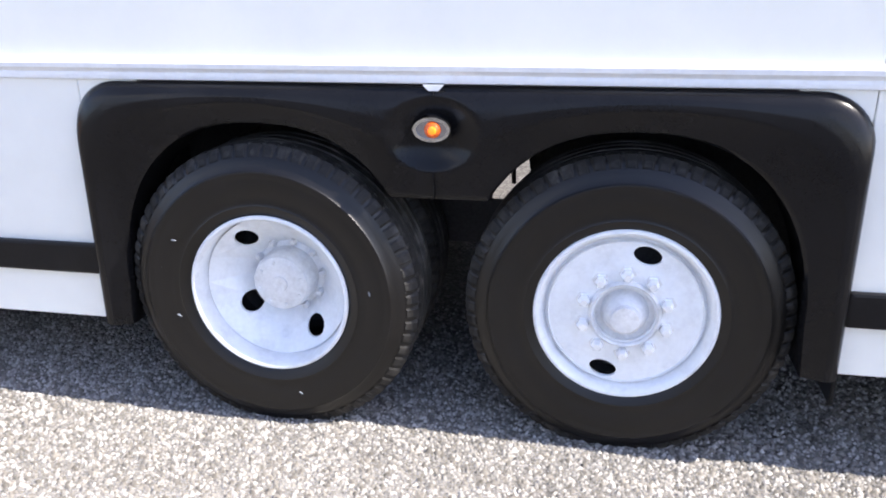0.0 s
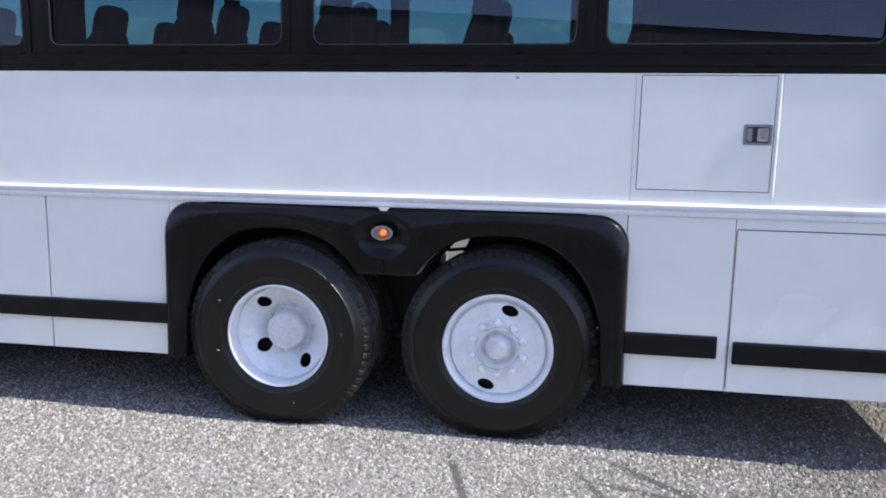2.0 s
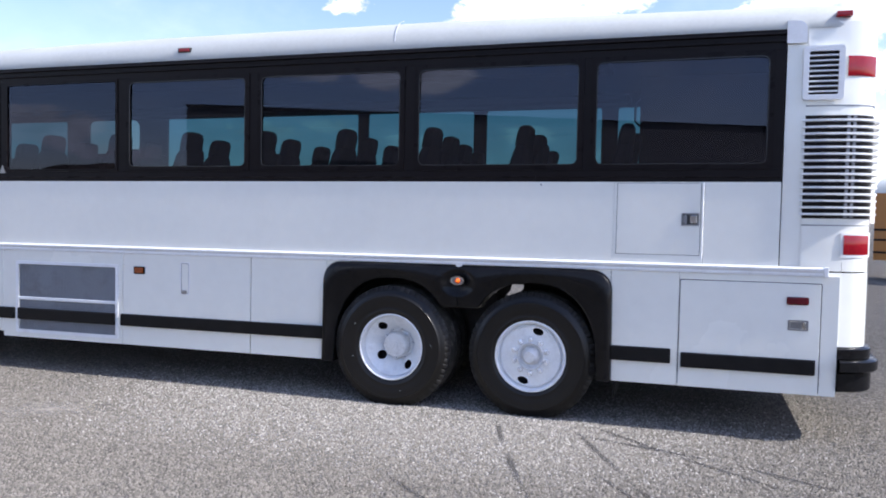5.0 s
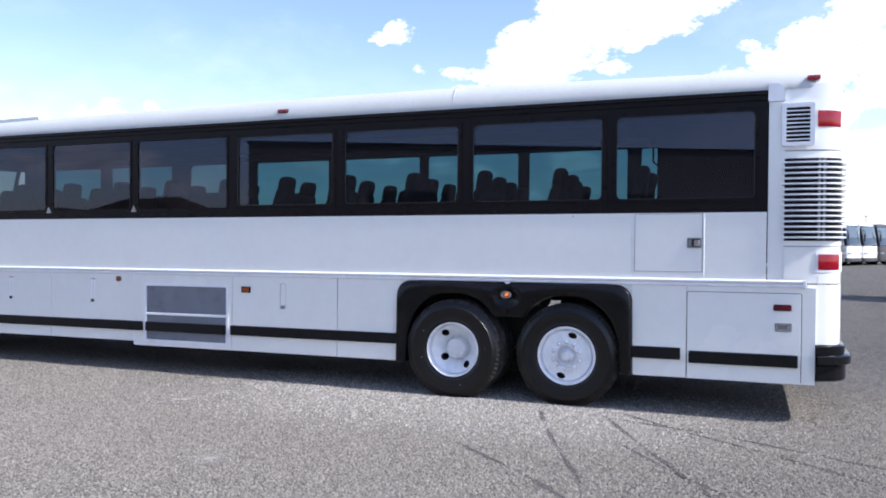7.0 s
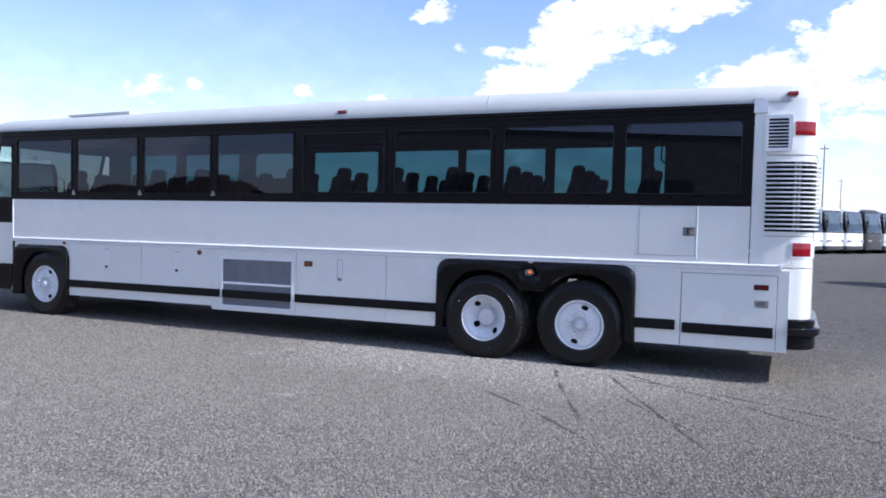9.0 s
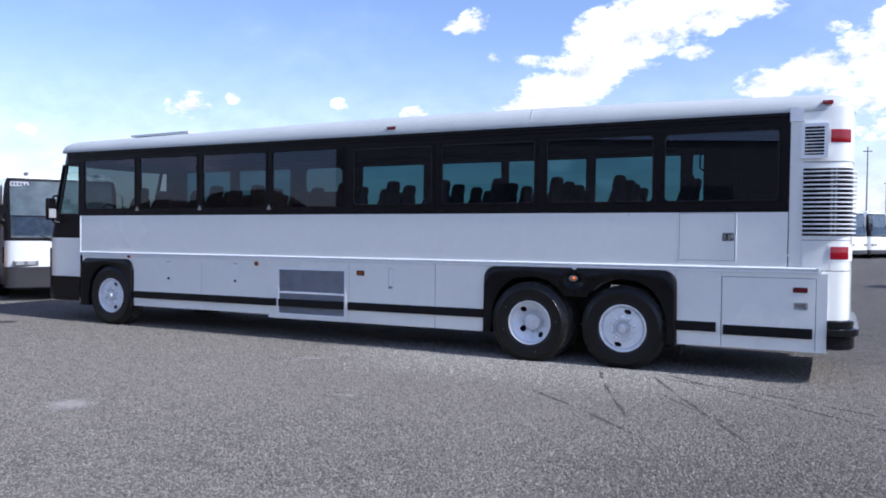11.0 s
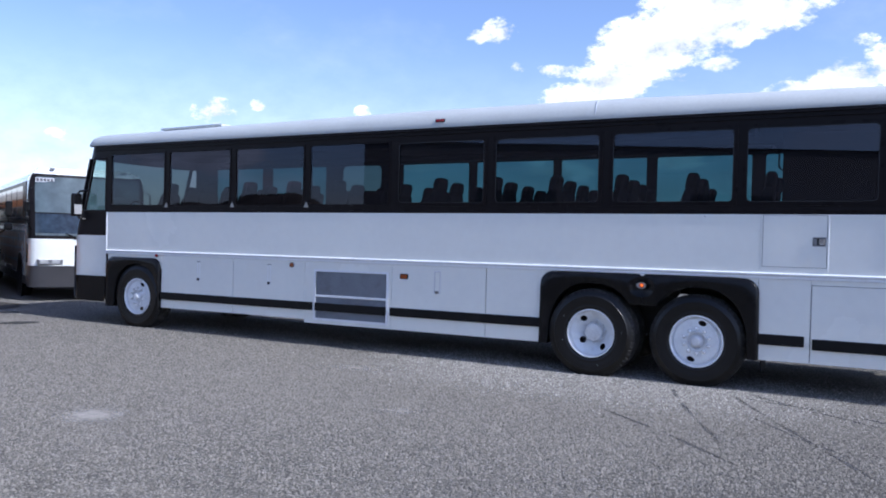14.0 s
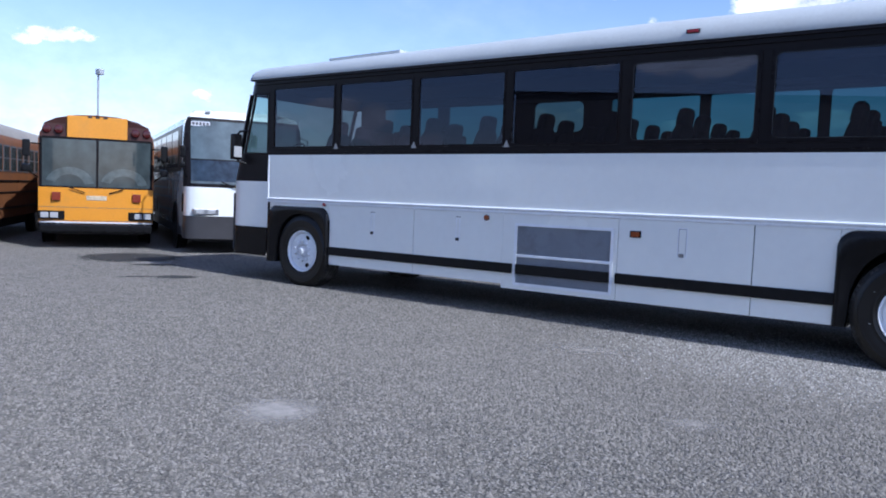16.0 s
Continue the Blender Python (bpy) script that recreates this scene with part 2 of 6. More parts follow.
def glass(name, tint, base=0.045, film=0.02):
    """A thin tinted pane: it lets tinted light through, mirrors more at a glance in a blue-tinted gloss, and carries a
    film of dust that also stands in for veiling glare.
    """
    m = bpy.data.materials.new(name)
    m.use_nodes = True
    nd, ln = m.node_tree.nodes, m.node_tree.links
    nd.clear()
    out, mix, dusty = nd.new("ShaderNodeOutputMaterial"), nd.new("ShaderNodeMixShader"), nd.new("ShaderNodeMixShader")
    tr, gl, di, lw = nd.new("ShaderNodeBsdfTransparent"), nd.new("ShaderNodeBsdfGlossy"), nd.new("ShaderNodeBsdfDiffuse"), nd.new("ShaderNodeLayerWeight")
    tr.inputs["Color"].default_value = (*tint, 1)
    gl.inputs["Roughness"].default_value = 0.0
    # Blue of the mirrored sky is put into the gloss colour.
    gl.inputs["Color"].default_value = (0.64, 0.71, 0.97, 1)
    # Grey of the dust film, which also lifts the blacks like veiling glare.
    di.inputs["Color"].default_value = (0.42, 0.41, 0.40, 1)
    p, r = nd.new("ShaderNodeMath"), nd.new("ShaderNodeMapRange")
    p.operation = "POWER"
    p.inputs[1].default_value = 5.0
    ln.new(lw.outputs["Facing"], p.inputs[0])
    r.inputs["To Min"].default_value, r.inputs["To Max"].default_value = base, 1.0
    ln.new(p.outputs[0], r.inputs["Value"])
    co, n, f = nd.new("ShaderNodeTexCoord"), nd.new("ShaderNodeTexNoise"), nd.new("ShaderNodeMapRange")
    n.inputs["Scale"].default_value, n.inputs["Detail"].default_value = 1.7, 6.0
    ln.new(co.outputs["Object"], n.inputs["Vector"])
    f.inputs["From Min"].default_value, f.inputs["From Max"].default_value = 0.3, 0.7
    f.inputs["To Min"].default_value, f.inputs["To Max"].default_value = film * 0.6, film * 1.4
    ln.new(n.outputs["Fac"], f.inputs["Value"])
    ln.new(f.outputs[0], dusty.inputs[0])
    ln.new(tr.outputs[0], dusty.inputs[1])
    ln.new(di.outputs[0], dusty.inputs[2])
    ln.new(r.outputs[0], mix.inputs[0])
    ln.new(dusty.outputs[0], mix.inputs[1])
    ln.new(gl.outputs[0], mix.inputs[2])
    ln.new(mix.outputs[0], out.inputs["Surface"])
    return m


def lens_plastic(name, base, glow=0.0, coat=0.6):
    m = shade(name, base, rough=0.12, vary=0.15, scale=40, fine=200, coat=coat)
    b = m.node_tree.nodes["Principled BSDF"]
    b.inputs["Subsurface Weight"].default_value = 0.0
    if glow:
        b.inputs["Emission Color"].default_value = (*base, 1)
        b.inputs["Emission Strength"].default_value = glow
    return m


WHITE = shade("white_paint", (0.865, 0.872, 0.825), rough=0.24, vary=0.02, scale=0.7, fine=9, coat=1.0, dirt=(0.60, 0.60, 0.58), dirt_amount=0.10, dirt_scale=2.6)


def wavy(m, scale, depth):
    """Sheet metal that is not quite flat: shallow waves in the paint's gloss."""
    nd, ln = m.node_tree.nodes, m.node_tree.links
    b = nd["Principled BSDF"]
    co = nd.new("ShaderNodeTexCoord")
    n = nd.new("ShaderNodeTexNoise")
    n.inputs["Scale"].default_value, n.inputs["Detail"].default_value = scale, 1.5
    ln.new(co.outputs["Object"], n.inputs["Vector"])
    bp = nd.new("ShaderNodeBump")
    bp.inputs["Strength"].default_value, bp.inputs["Distance"].default_value = 1.0, depth
    ln.new(n.outputs["Fac"], bp.inputs["Height"])
    ln.new(bp.outputs[0], b.inputs["Normal"])
    ln.new(bp.outputs[0], b.inputs["Coat Normal"])


wavy(WHITE, 1.2, 0.011)
WHITE_TRIM = shade("wheel_paint", (0.83, 0.845, 0.865), rough=0.3, vary=0.04, scale=9, fine=60, coat=0.2, dirt=(0.5, 0.49, 0.48), dirt_amount=0.22, dirt_scale=11)
ROOF_WHITE = shade("roof_paint", (0.52, 0.54, 0.53), rough=0.5, vary=0.05, scale=1.5, fine=30, dirt=(0.44, 0.44, 0.42), dirt_amount=0.35, dirt_scale=2.2, spec=0.3)
SEAM = shade("seam", (0.10, 0.10, 0.11), rough=0.7)
BLACK_BAND = shade("black_band", (0.013, 0.011, 0.012), rough=0.3, vary=0.2, scale=3, spec=0.10)
BLACK_PLASTIC = shade("black_plastic", (0.006, 0.006, 0.007), rough=0.22, vary=0.25, scale=4, fine=250, bump=0.0003, dirt=(0.018, 0.018, 0.019), dirt_amount=0.15, dirt_scale=3, spec=0.22)
RUB_BLACK = shade("rub_rubber", (0.007, 0.007, 0.008), rough=0.4, vary=0.25, scale=6, fine=120, dirt=(0.03, 0.028, 0.026), dirt_amount=0.2, dirt_scale=7, spec=0.2)
UNDER = shade("underbody", (0.06, 0.058, 0.058), rough=0.85, vary=0.3, scale=5, spec=0.2)
RUBBER = shade("tyre_rubber", (0.0035, 0.003, 0.003), rough=0.38, vary=0.25, scale=9, fine=160, bump=0.0003, dirt=(0.012, 0.011, 0.010), dirt_amount=0.25, dirt_scale=5, spec=0.42)
SHOULDER = shade("worn_shoulder", (0.020, 0.019, 0.018), rough=0.55, vary=0.3, scale=9, fine=90, dirt=(0.11, 0.104, 0.096), dirt_amount=0.6, dirt_scale=11, spec=0.2)
TREAD = shade("tread_rubber", (0.045, 0.043, 0.040), rough=0.7, vary=0.3, scale=9, fine=90, dirt=(0.22, 0.205, 0.185), dirt_amount=0.7, dirt_scale=9, spec=0.15)
RIM = shade("wheel_paint", (0.81, 0.835, 0.86), rough=0.3, vary=0.05, scale=9, fine=60, coat=0.3, dirt=(0.36, 0.36, 0.38), dirt_amount=0.3, dirt_scale=11)
HUB = shade("hub_paint", (0.74, 0.755, 0.775), rough=0.34, metal=0.1, vary=0.08, scale=16, fine=90, dirt=(0.34, 0.33, 0.32), dirt_amount=0.4, dirt_scale=20)
NUT = shade("bright_nut", (0.90, 0.91, 0.92), rough=0.12, metal=0.2, vary=0.05, scale=30, coat=1.0)
CHROME = shade("bright_metal", (0.55, 0.55, 0.56), rough=0.22, metal=1.0, vary=0.12, scale=14)
SATIN = shade("satin_metal", (0.32, 0.32, 0.33), rough=0.35, metal=0.9, vary=0.15, scale=14)
DARK_STEEL = shade("dark_steel", (0.05, 0.05, 0.052), rough=0.5, metal=0.6, vary=0.2)
MESH_GREY = shade("screen_mesh", (0.30, 0.32, 0.36), rough=0.55, metal=0.4, vary=0.12, scale=3, fine=300, dirt=(0.16, 0.16, 0.17), dirt_amount=0.6, dirt_scale=4)
SEAL = shade("grey_seal", (0.02, 0.02, 0.022), rough=0.22, vary=0.2, scale=8)
FRAME_DARK = shade("black_frame", (0.010, 0.008, 0.009), rough=0.28, vary=0.2, spec=0.10)
TINT = glass("tinted_glass", (0.25, 0.29, 0.31), 0.052, 0.008)
TINT_FRONT = glass("blue_tinted_glass", (0.115, 0.14, 0.155), 0.046, 0.002)
TINT_FAR = glass("teal_glass", (0.12, 0.31, 0.37), 0.045, 0.003)
TINT_EXIT = glass("pale_teal_glass", (0.26, 0.42, 0.45), 0.045, 0.003)
CLEAR = glass("clear_glass", (0.58, 0.70, 0.68), 0.05, 0.03)
AMBER = lens_plastic("amber_lens", (0.52, 0.09, 0.010), 0.10, 0.3)
DIM_RED = lens_plastic("unlit_red_lens", (0.055, 0.006, 0.006), 0.0, 0.2)
SIDE_AMBER = lens_plastic("dull_amber_lens", (0.24, 0.055, 0.014), 0.0, 0.3)
TURN_AMBER = lens_plastic("unlit_amber_lens", (0.19, 0.028, 0.012))
RED = lens_plastic("red_lens", (0.26, 0.004, 0.012), 0.05, 0.1)
RED_DARK = lens_plastic("dark_red_lens", (0.11, 0.004, 0.010), 0.0, 0.1)
LAMP_CLEAR = shade("clear_lens", (0.38, 0.385, 0.39), rough=0.1, vary=0.2, scale=60, coat=0.8)
FABRIC = shade("seat_fabric", (0.018, 0.018, 0.024), rough=0.9, vary=0.3, scale=20, fine=200, spec=0.1)
INNER = shade("cabin_lining", (0.03, 0.03, 0.032), rough=0.85, vary=0.15, spec=0.15)
CARD = shade("faded_card", (0.50, 0.41, 0.28), rough=0.6, vary=0.3, scale=18, fine=60)
YELLOW = shade("school_yellow", (0.66, 0.265, 0.012), rough=0.35, vary=0.06, scale=2, fine=30, coat=0.2, dirt=(0.34, 0.18, 0.05), dirt_amount=0.4, dirt_scale=2)
OLD_YELLOW = shade("weathered_yellow", (0.34, 0.14, 0.025), rough=0.5, vary=0.12, scale=2, fine=30, dirt=(0.17, 0.09, 0.05), dirt_amount=0.5, dirt_scale=2)
# Weathered yellow, darkened further so the paint carries the shade of the sides.
SHADED_RUSTY_YELLOW = shade("shaded_rusty_yellow", (0.20, 0.075, 0.022), rough=0.6, vary=0.2, scale=1.5, fine=22, dirt=(0.10, 0.05, 0.032), dirt_amount=0.7, dirt_scale=1.6)
COACH_DARK = shade("dark_grey_paint", (0.045, 0.043, 0.046), rough=0.4, vary=0.15, scale=3, coat=0.2)
GALV = shade("galvanised_steel", (0.42, 0.43, 0.44), rough=0.5, metal=0.6, vary=0.1)
WOOD_POLE = shade("weathered_pole", (0.30, 0.28, 0.27), rough=0.9, vary=0.2)
PLATE = shade("pale_plate", (0.62, 0.63, 0.66), rough=0.5)


def ground_material():
    m = bpy.data.materials.new("gravel_lot")
    m.use_nodes = True
    nd, ln = m.node_tree.nodes, m.node_tree.links
    b = nd["Principled BSDF"]
    b.inputs["Roughness"].default_value = 0.92
    b.inputs["Specular IOR Level"].default_value = 0.06
    b.inputs["Diffuse Roughness"].default_value = 1.0
    co = nd.new("ShaderNodeTexCoord")

    def node(kind, **k):
        n = nd.new(kind)
        for key, v in k.items():
            n.inputs[key].default_value = v
        return n

    def ramp(source, a, c, lo=0.0, hi=1.0):
        r = node("ShaderNodeMapRange", **{"From Min": a, "From Max": c, "To Min": lo, "To Max": hi})
        ln.new(source, r.inputs["Value"])
        return r.outputs[0]

    def mixed(fac, a, c):
        x = nd.new("ShaderNodeMix")
        x.data_type = "RGBA"
        for sock, v in (("Factor", fac), ("A", a), ("B", c)):
            if isinstance(v, tuple):
                x.inputs[sock].default_value = (*v, 1)
            else:
                ln.new(v, x.inputs[sock])
        return x.outputs["Result"]

    stones = node("ShaderNodeTexVoronoi", Scale=48.0)
    cells = node("ShaderNodeTexVoronoi", Scale=24.0)
    grit = node("ShaderNodeTexNoise", Scale=170.0, Detail=3.0)
    mid = node("ShaderNodeTexNoise", Scale=2.2, Detail=8.0, Roughness=0.65)
    wide = node("ShaderNodeTexNoise", Scale=0.23, Detail=6.0, Roughness=0.6)
    clods = node("ShaderNodeTexNoise", Scale=15.0, Detail=5.0, Roughness=0.6)
    for n in (stones, cells, grit, mid, wide, clods):
        ln.new(co.outputs["Object"], n.inputs["Vector"])
    sepc = nd.new("ShaderNodeSeparateColor")
    ln.new(stones.outputs["Color"], sepc.inputs[0])
    col = mixed(sepc.outputs[0], (0.145, 0.137, 0.122), (0.355, 0.335, 0.298))
    sepd = nd.new("ShaderNodeSeparateColor")
    ln.new(cells.outputs["Color"], sepd.inputs[0])
    col = mixed(ramp(sepd.outputs[1], 0.74, 0.92, 0.0, 0.45), col, (0.50, 0.465, 0.42))
    col = mixed(ramp(sepd.outputs[2], 0.78, 0.94, 0.0, 0.65), col, (0.12, 0.11, 0.10))
    # Shade in the gaps between stones is painted into the colour.
    col = mixed(ramp(stones.outputs["Distance"], 0.30, 0.60, 0.0, 0.75), col, (0.075, 0.071, 0.066))
    # Relief shading in the colour: clod hollows darker, crests paler.
    col = mixed(ramp(clods.outputs["Fac"], 0.47, 0.63, 0.0, 0.42), col, (0.13, 0.122, 0.112))
    col = mixed(ramp(clods.outputs["Fac"], 0.47, 0.33, 0.0, 0.30), col, (0.45, 0.41, 0.36))
    col = mixed(ramp(mid.outputs["Fac"], 0.45, 0.75, 0.0, 0.35), col, (0.31, 0.282, 0.248))
    col = mixed(ramp(wide.outputs["Fac"], 0.42, 0.68, 0.0, 0.45), col, (0.225, 0.205, 0.186))
    ln.new(col, b.inputs["Base Color"])
    hgt = nd.new("ShaderNodeMath")
    hgt.operation = "SUBTRACT"
    ln.new(ramp(grit.outputs["Fac"], 0.2, 0.8, 0.0, 0.35), hgt.inputs[0])
    ln.new(ramp(stones.outputs["Distance"], 0.0, 0.7), hgt.inputs[1])
    bp = node("ShaderNodeBump", Strength=1.0, Distance=0.016)
    both = nd.new("ShaderNodeMath")
    both.operation = "MULTIPLY_ADD"
    ln.new(clods.outputs["Fac"], both.inputs[0])
    both.inputs[1].default_value = -1.6
    ln.new(hgt.outputs[0], both.inputs[2])
    ln.new(both.outputs[0], bp.inputs["Height"])
    ln.new(bp.outputs[0], b.inputs["Normal"])
    return m


GROUND = ground_material()


def mark_material(name, base, edge=0.55, strength=1.0):
    """A soft-edged patch on the gravel: it thins out in specks towards its rim."""
    m = shade(name, base, rough=0.95, vary=0.3, scale=5, fine=60)
    nd, ln = m.node_tree.nodes, m.node_tree.links
    b = nd["Principled BSDF"]
    co = nd.new("ShaderNodeTexCoord")
    geo = nd.new("ShaderNodeNewGeometry")
    length = nd.new("ShaderNodeVectorMath")
    length.operation = "LENGTH"
    ln.new(co.outputs["Object"], length.inputs[0])
    n = nd.new("ShaderNodeTexNoise")
    n.inputs["Scale"].default_value, n.inputs["Detail"].default_value, n.inputs["Roughness"].default_value = 7.0, 7.0, 0.75
    ln.new(geo.outputs["Position"], n.inputs["Vector"])
    mix = nd.new("ShaderNodeMath")
    mix.operation = "ADD"
    ln.new(length.outputs["Value"], mix.inputs[0])
    ln.new(n.outputs["Fac"], mix.inputs[1])
    r = nd.new("ShaderNodeMapRange")
    r.inputs["From Min"].default_value, r.inputs["From Max"].default_value = 1.35, 1.35 - edge
    r.inputs["To Max"].default_value = strength
    ln.new(mix.outputs[0], r.inputs["Value"])
    ln.new(r.outputs[0], b.inputs["Alpha"])
    return m
PALE_DIRT = mark_material("pale_dust", (0.46, 0.42, 0.37), 0.55, 0.6)
FAINT_DIRT = mark_material("faint_dust", (0.44, 0.40, 0.35), 0.9, 0.55)
DARK_STAIN = mark_material("oil_stain", (0.032, 0.030, 0.027), 0.25, 0.97)
TRACK = mark_material("tyre_track", (0.09, 0.085, 0.08), 0.7, 0.75)
# Paler gravel, its colour also raised to brighten the ground by the coach.
PALE_GRAVEL = mark_material("pale_gravel", (0.48, 0.46, 0.425), 1.25, 0.72)
# Dark tone that lowers the ground's brightness; the dimming is put into colour.
DIMMED = mark_material("dimmed_gravel", (0.11, 0.104, 0.096), 1.25, 0.70)
PALE_STONE = shade("pale_stone", (0.335, 0.318, 0.292), rough=0.95, vary=0.25, scale=31, fine=140, spec=0.1)
STONE = shade("loose_stone", (0.206, 0.190, 0.166), rough=0.95, vary=0.25, scale=31, fine=140, spec=0.1)


def per_island(m, lo, hi):
    """Tone that differs from stone to stone."""
    nd, ln = m.node_tree.nodes, m.node_tree.links
    b = nd["Principled BSDF"]
    geo = nd.new("ShaderNodeNewGeometry")
    r = nd.new("ShaderNodeMapRange")
    r.inputs["To Min"].default_value, r.inputs["To Max"].default_value = lo, hi
    ln.new(geo.outputs["Random Per Island"], r.inputs["Value"])
    v = nd.new("ShaderNodeVectorMath")
    v.operation = "SCALE"
    ln.new(b.inputs["Base Color"].links[0].from_socket, v.inputs[0])
    ln.new(r.outputs[0], v.inputs["Scale"])
    ln.new(v.outputs["Vector"], b.inputs["Base Color"])


# Darker copy of STONE, toned down to dim part of the lot.
DARK_STONE = shade("dark_stone", (0.135, 0.125, 0.111), rough=0.95, vary=0.25, scale=31, fine=140, spec=0.1)
per_island(STONE, 0.58, 1.32)
per_island(DARK_STONE, 0.58, 1.38)
per_island(PALE_STONE, 0.38, 1.45)


# ---- building helpers ----
SLOPE = 0.0065  # the parked coach sits a little low at its front axle


def skewed(bm):
    for v in bm.verts:
        v.co.x = 1.0 + (v.co.x - 1.0) * 1.0022
        v.co.z += SLOPE * (v.co.x - 1.0)


def part(name, bm, material, parent=None, label="", skew=False, smooth=False):
    """Links a bmesh as one mesh object under a thing or a part."""
    if skew:
        skewed(bm)
    bmesh.ops.recalc_face_normals(bm, faces=bm.faces[:])
    me = bpy.data.meshes.new(name)
    bm.to_mesh(me)
    bm.free()
    me.materials.append(material)
    if smooth:
        for p in me.polygons:
            p.use_smooth = True
        me.set_sharp_from_angle(angle=radians(38))
    ob = new(name, me)
    if parent:
        ob.parent = parent
        m = Matrix.Translation((0, 0, 0))
        o = parent
        chain = []
        while o:
            chain.append(o)
            o = o.parent
        for o in reversed(chain):
            m = m @ o.matrix_parent_inverse @ o.matrix_basis
        ob.matrix_parent_inverse = m.inverted()
    if label:
        ob["label"] = label
    return ob


def thing(name, at, label, category, group="", kind=""):
    ob = new(name)
    ob.matrix_basis = Matrix.Translation(at)
    ob.empty_display_size = 0.2
    return tagged(ob, label, category, group, kind)


def box(x0, x1, y0, y1, z0, z1, bevel=0.0, seg=1, bm=None):
    """A box, with bevelled edges if asked, in a new or a given bmesh."""
    b = bmesh.new()
    vs = [b.verts.new((x, y, z)) for x in (x0, x1) for y in (y0, y1) for z in (z0, z1)]
    for f in ((0, 1, 3, 2), (4, 6, 7, 5), (0, 4, 5, 1), (2, 3, 7, 6), (0, 2, 6, 4), (1, 5, 7, 3)):
        b.faces.new([vs[i] for i in f])
    if bevel:
        bmesh.ops.bevel(b, geom=b.edges[:], offset=bevel, segments=seg, affect="EDGES", profile=0.6)
    if bm is None:
        return b
    me = bpy.data.meshes.new("tmp")
    b.to_mesh(me)
    b.free()
    bm.from_mesh(me)
    bpy.data.meshes.remove(me)
    return bm


def lathe(profile, seg=64, centre=(0, 0, 0), out=-1.0, closed=False):
    """Turns (radius, depth) pairs round the y axis; depth counts outwards."""
    bm = bmesh.new()
    rings = []
    for r, d in profile:
        rings.append([bm.verts.new((centre[0] + r * math.cos(2 * math.pi * i / seg), centre[1] + out * d, centre[2] + r * math.sin(2 * math.pi * i / seg))) for i in range(seg)] if r > 1e-4
                     else [bm.verts.new((centre[0], centre[1] + out * d, centre[2]))])
    pairs = list(zip(rings, rings[1:])) + ([(rings[-1], rings[0])] if closed else [])
    for a, b in pairs:
        for i in range(seg):
            j = (i + 1) % seg
            if len(a) == 1 and len(b) == 1:
                continue
            if len(a) == 1:
                bm.faces.new((a[0], b[i], b[j]))
            elif len(b) == 1:
                bm.faces.new((a[i], a[j], b[0]))
            else:
                bm.faces.new((a[i], a[j], b[j], b[i]))
    return bm


def rounded(x0, x1, z0, z1, r, n=5):
    """A rounded rectangle in the xz plane, as a list of points."""
    pts = []
    for cx, cz, a in ((x1 - r, z1 - r, 0), (x0 + r, z1 - r, 90), (x0 + r, z0 + r, 180), (x1 - r, z0 + r, 270)):
        pts += [(cx + r * math.cos(radians(a + 90 * k / n)), cz + r * math.sin(radians(a + 90 * k / n))) for k in range(n + 1)]
    return pts


def slab(pts, y0, y1, bm=None):
    """A plate with the outline pts in the xz plane, from y0 to y1."""
    bm = bm or bmesh.new()
    a = [bm.verts.new((x, y0, z)) for x, z in pts]
    b = [bm.verts.new((x, y1, z)) for x, z in pts]
    bm.faces.new(a)
    bm.faces.new(b[::-1])
    for i in range(len(pts)):
        j = (i + 1) % len(pts)
        bm.faces.new((a[i], b[i], b[j], a[j]))
    return bm


def sheet(pts, y):
    """A single flat pane."""
    bm = bmesh.new()
    bm.faces.new([bm.verts.new((x, y, z)) for x, z in pts])
    return bm


def ring(outer, inner, y0, y1, bm=None):
    """A frame between two outlines of the same count, from y0 to y1."""
    bm = bm or bmesh.new()
    v = [[bm.verts.new((x, y, z)) for x, z in pts] for pts in (outer, inner) for y in (y0, y1)]
    o0, o1, i0, i1 = v
    n = len(outer)
    for k in range(n):
        j = (k + 1) % n
        for a, b in ((o0, i0), (i0, i1), (i1, o1), (o1, o0)):
            bm.faces.new((a[k], a[j], b[j], b[k]))
    return bm


def tube(points, radius, seg=8, bm=None):
    """A round bar along a line of points."""
    bm = bm or bmesh.new()
    pts = [Vector(p) for p in points]
    rings = []
    for i, p in enumerate(pts):
        d = (pts[min(i + 1, len(pts) - 1)] - pts[max(i - 1, 0)]).normalized()
        u = d.cross(Vector((0, 0, 1)) if abs(d.z) < 0.9 else Vector((1, 0, 0))).normalized()
        w = d.cross(u)
        r = radius[i] if isinstance(radius, (list, tuple)) else radius
        rings.append([bm.verts.new(p + r * (math.cos(2 * math.pi * k / seg) * u + math.sin(2 * math.pi * k / seg) * w)) for k in range(seg)])
    for a, b in zip(rings, rings[1:]):
        for k in range(seg):
            j = (k + 1) % seg
            bm.faces.new((a[k], a[j], b[j], b[k]))
    bm.faces.new(rings[0][::-1])
    bm.faces.new(rings[-1])
    return bm


def loft(sections, cap=True):
    """A skin through closed or open rows of 3D points with equal counts."""
    bm = bmesh.new()
    rows = [[bm.verts.new(p) for p in s] for s in sections]
    for a, b in zip(rows, rows[1:]):
        for k in range(len(a) - 1):
            bm.faces.new((a[k], a[k + 1], b[k + 1], b[k]))
    if cap:
        for r in (rows[0], rows[-1]):
            try:
                bm.faces.new(r)
            except ValueError:
                pass
    return bm


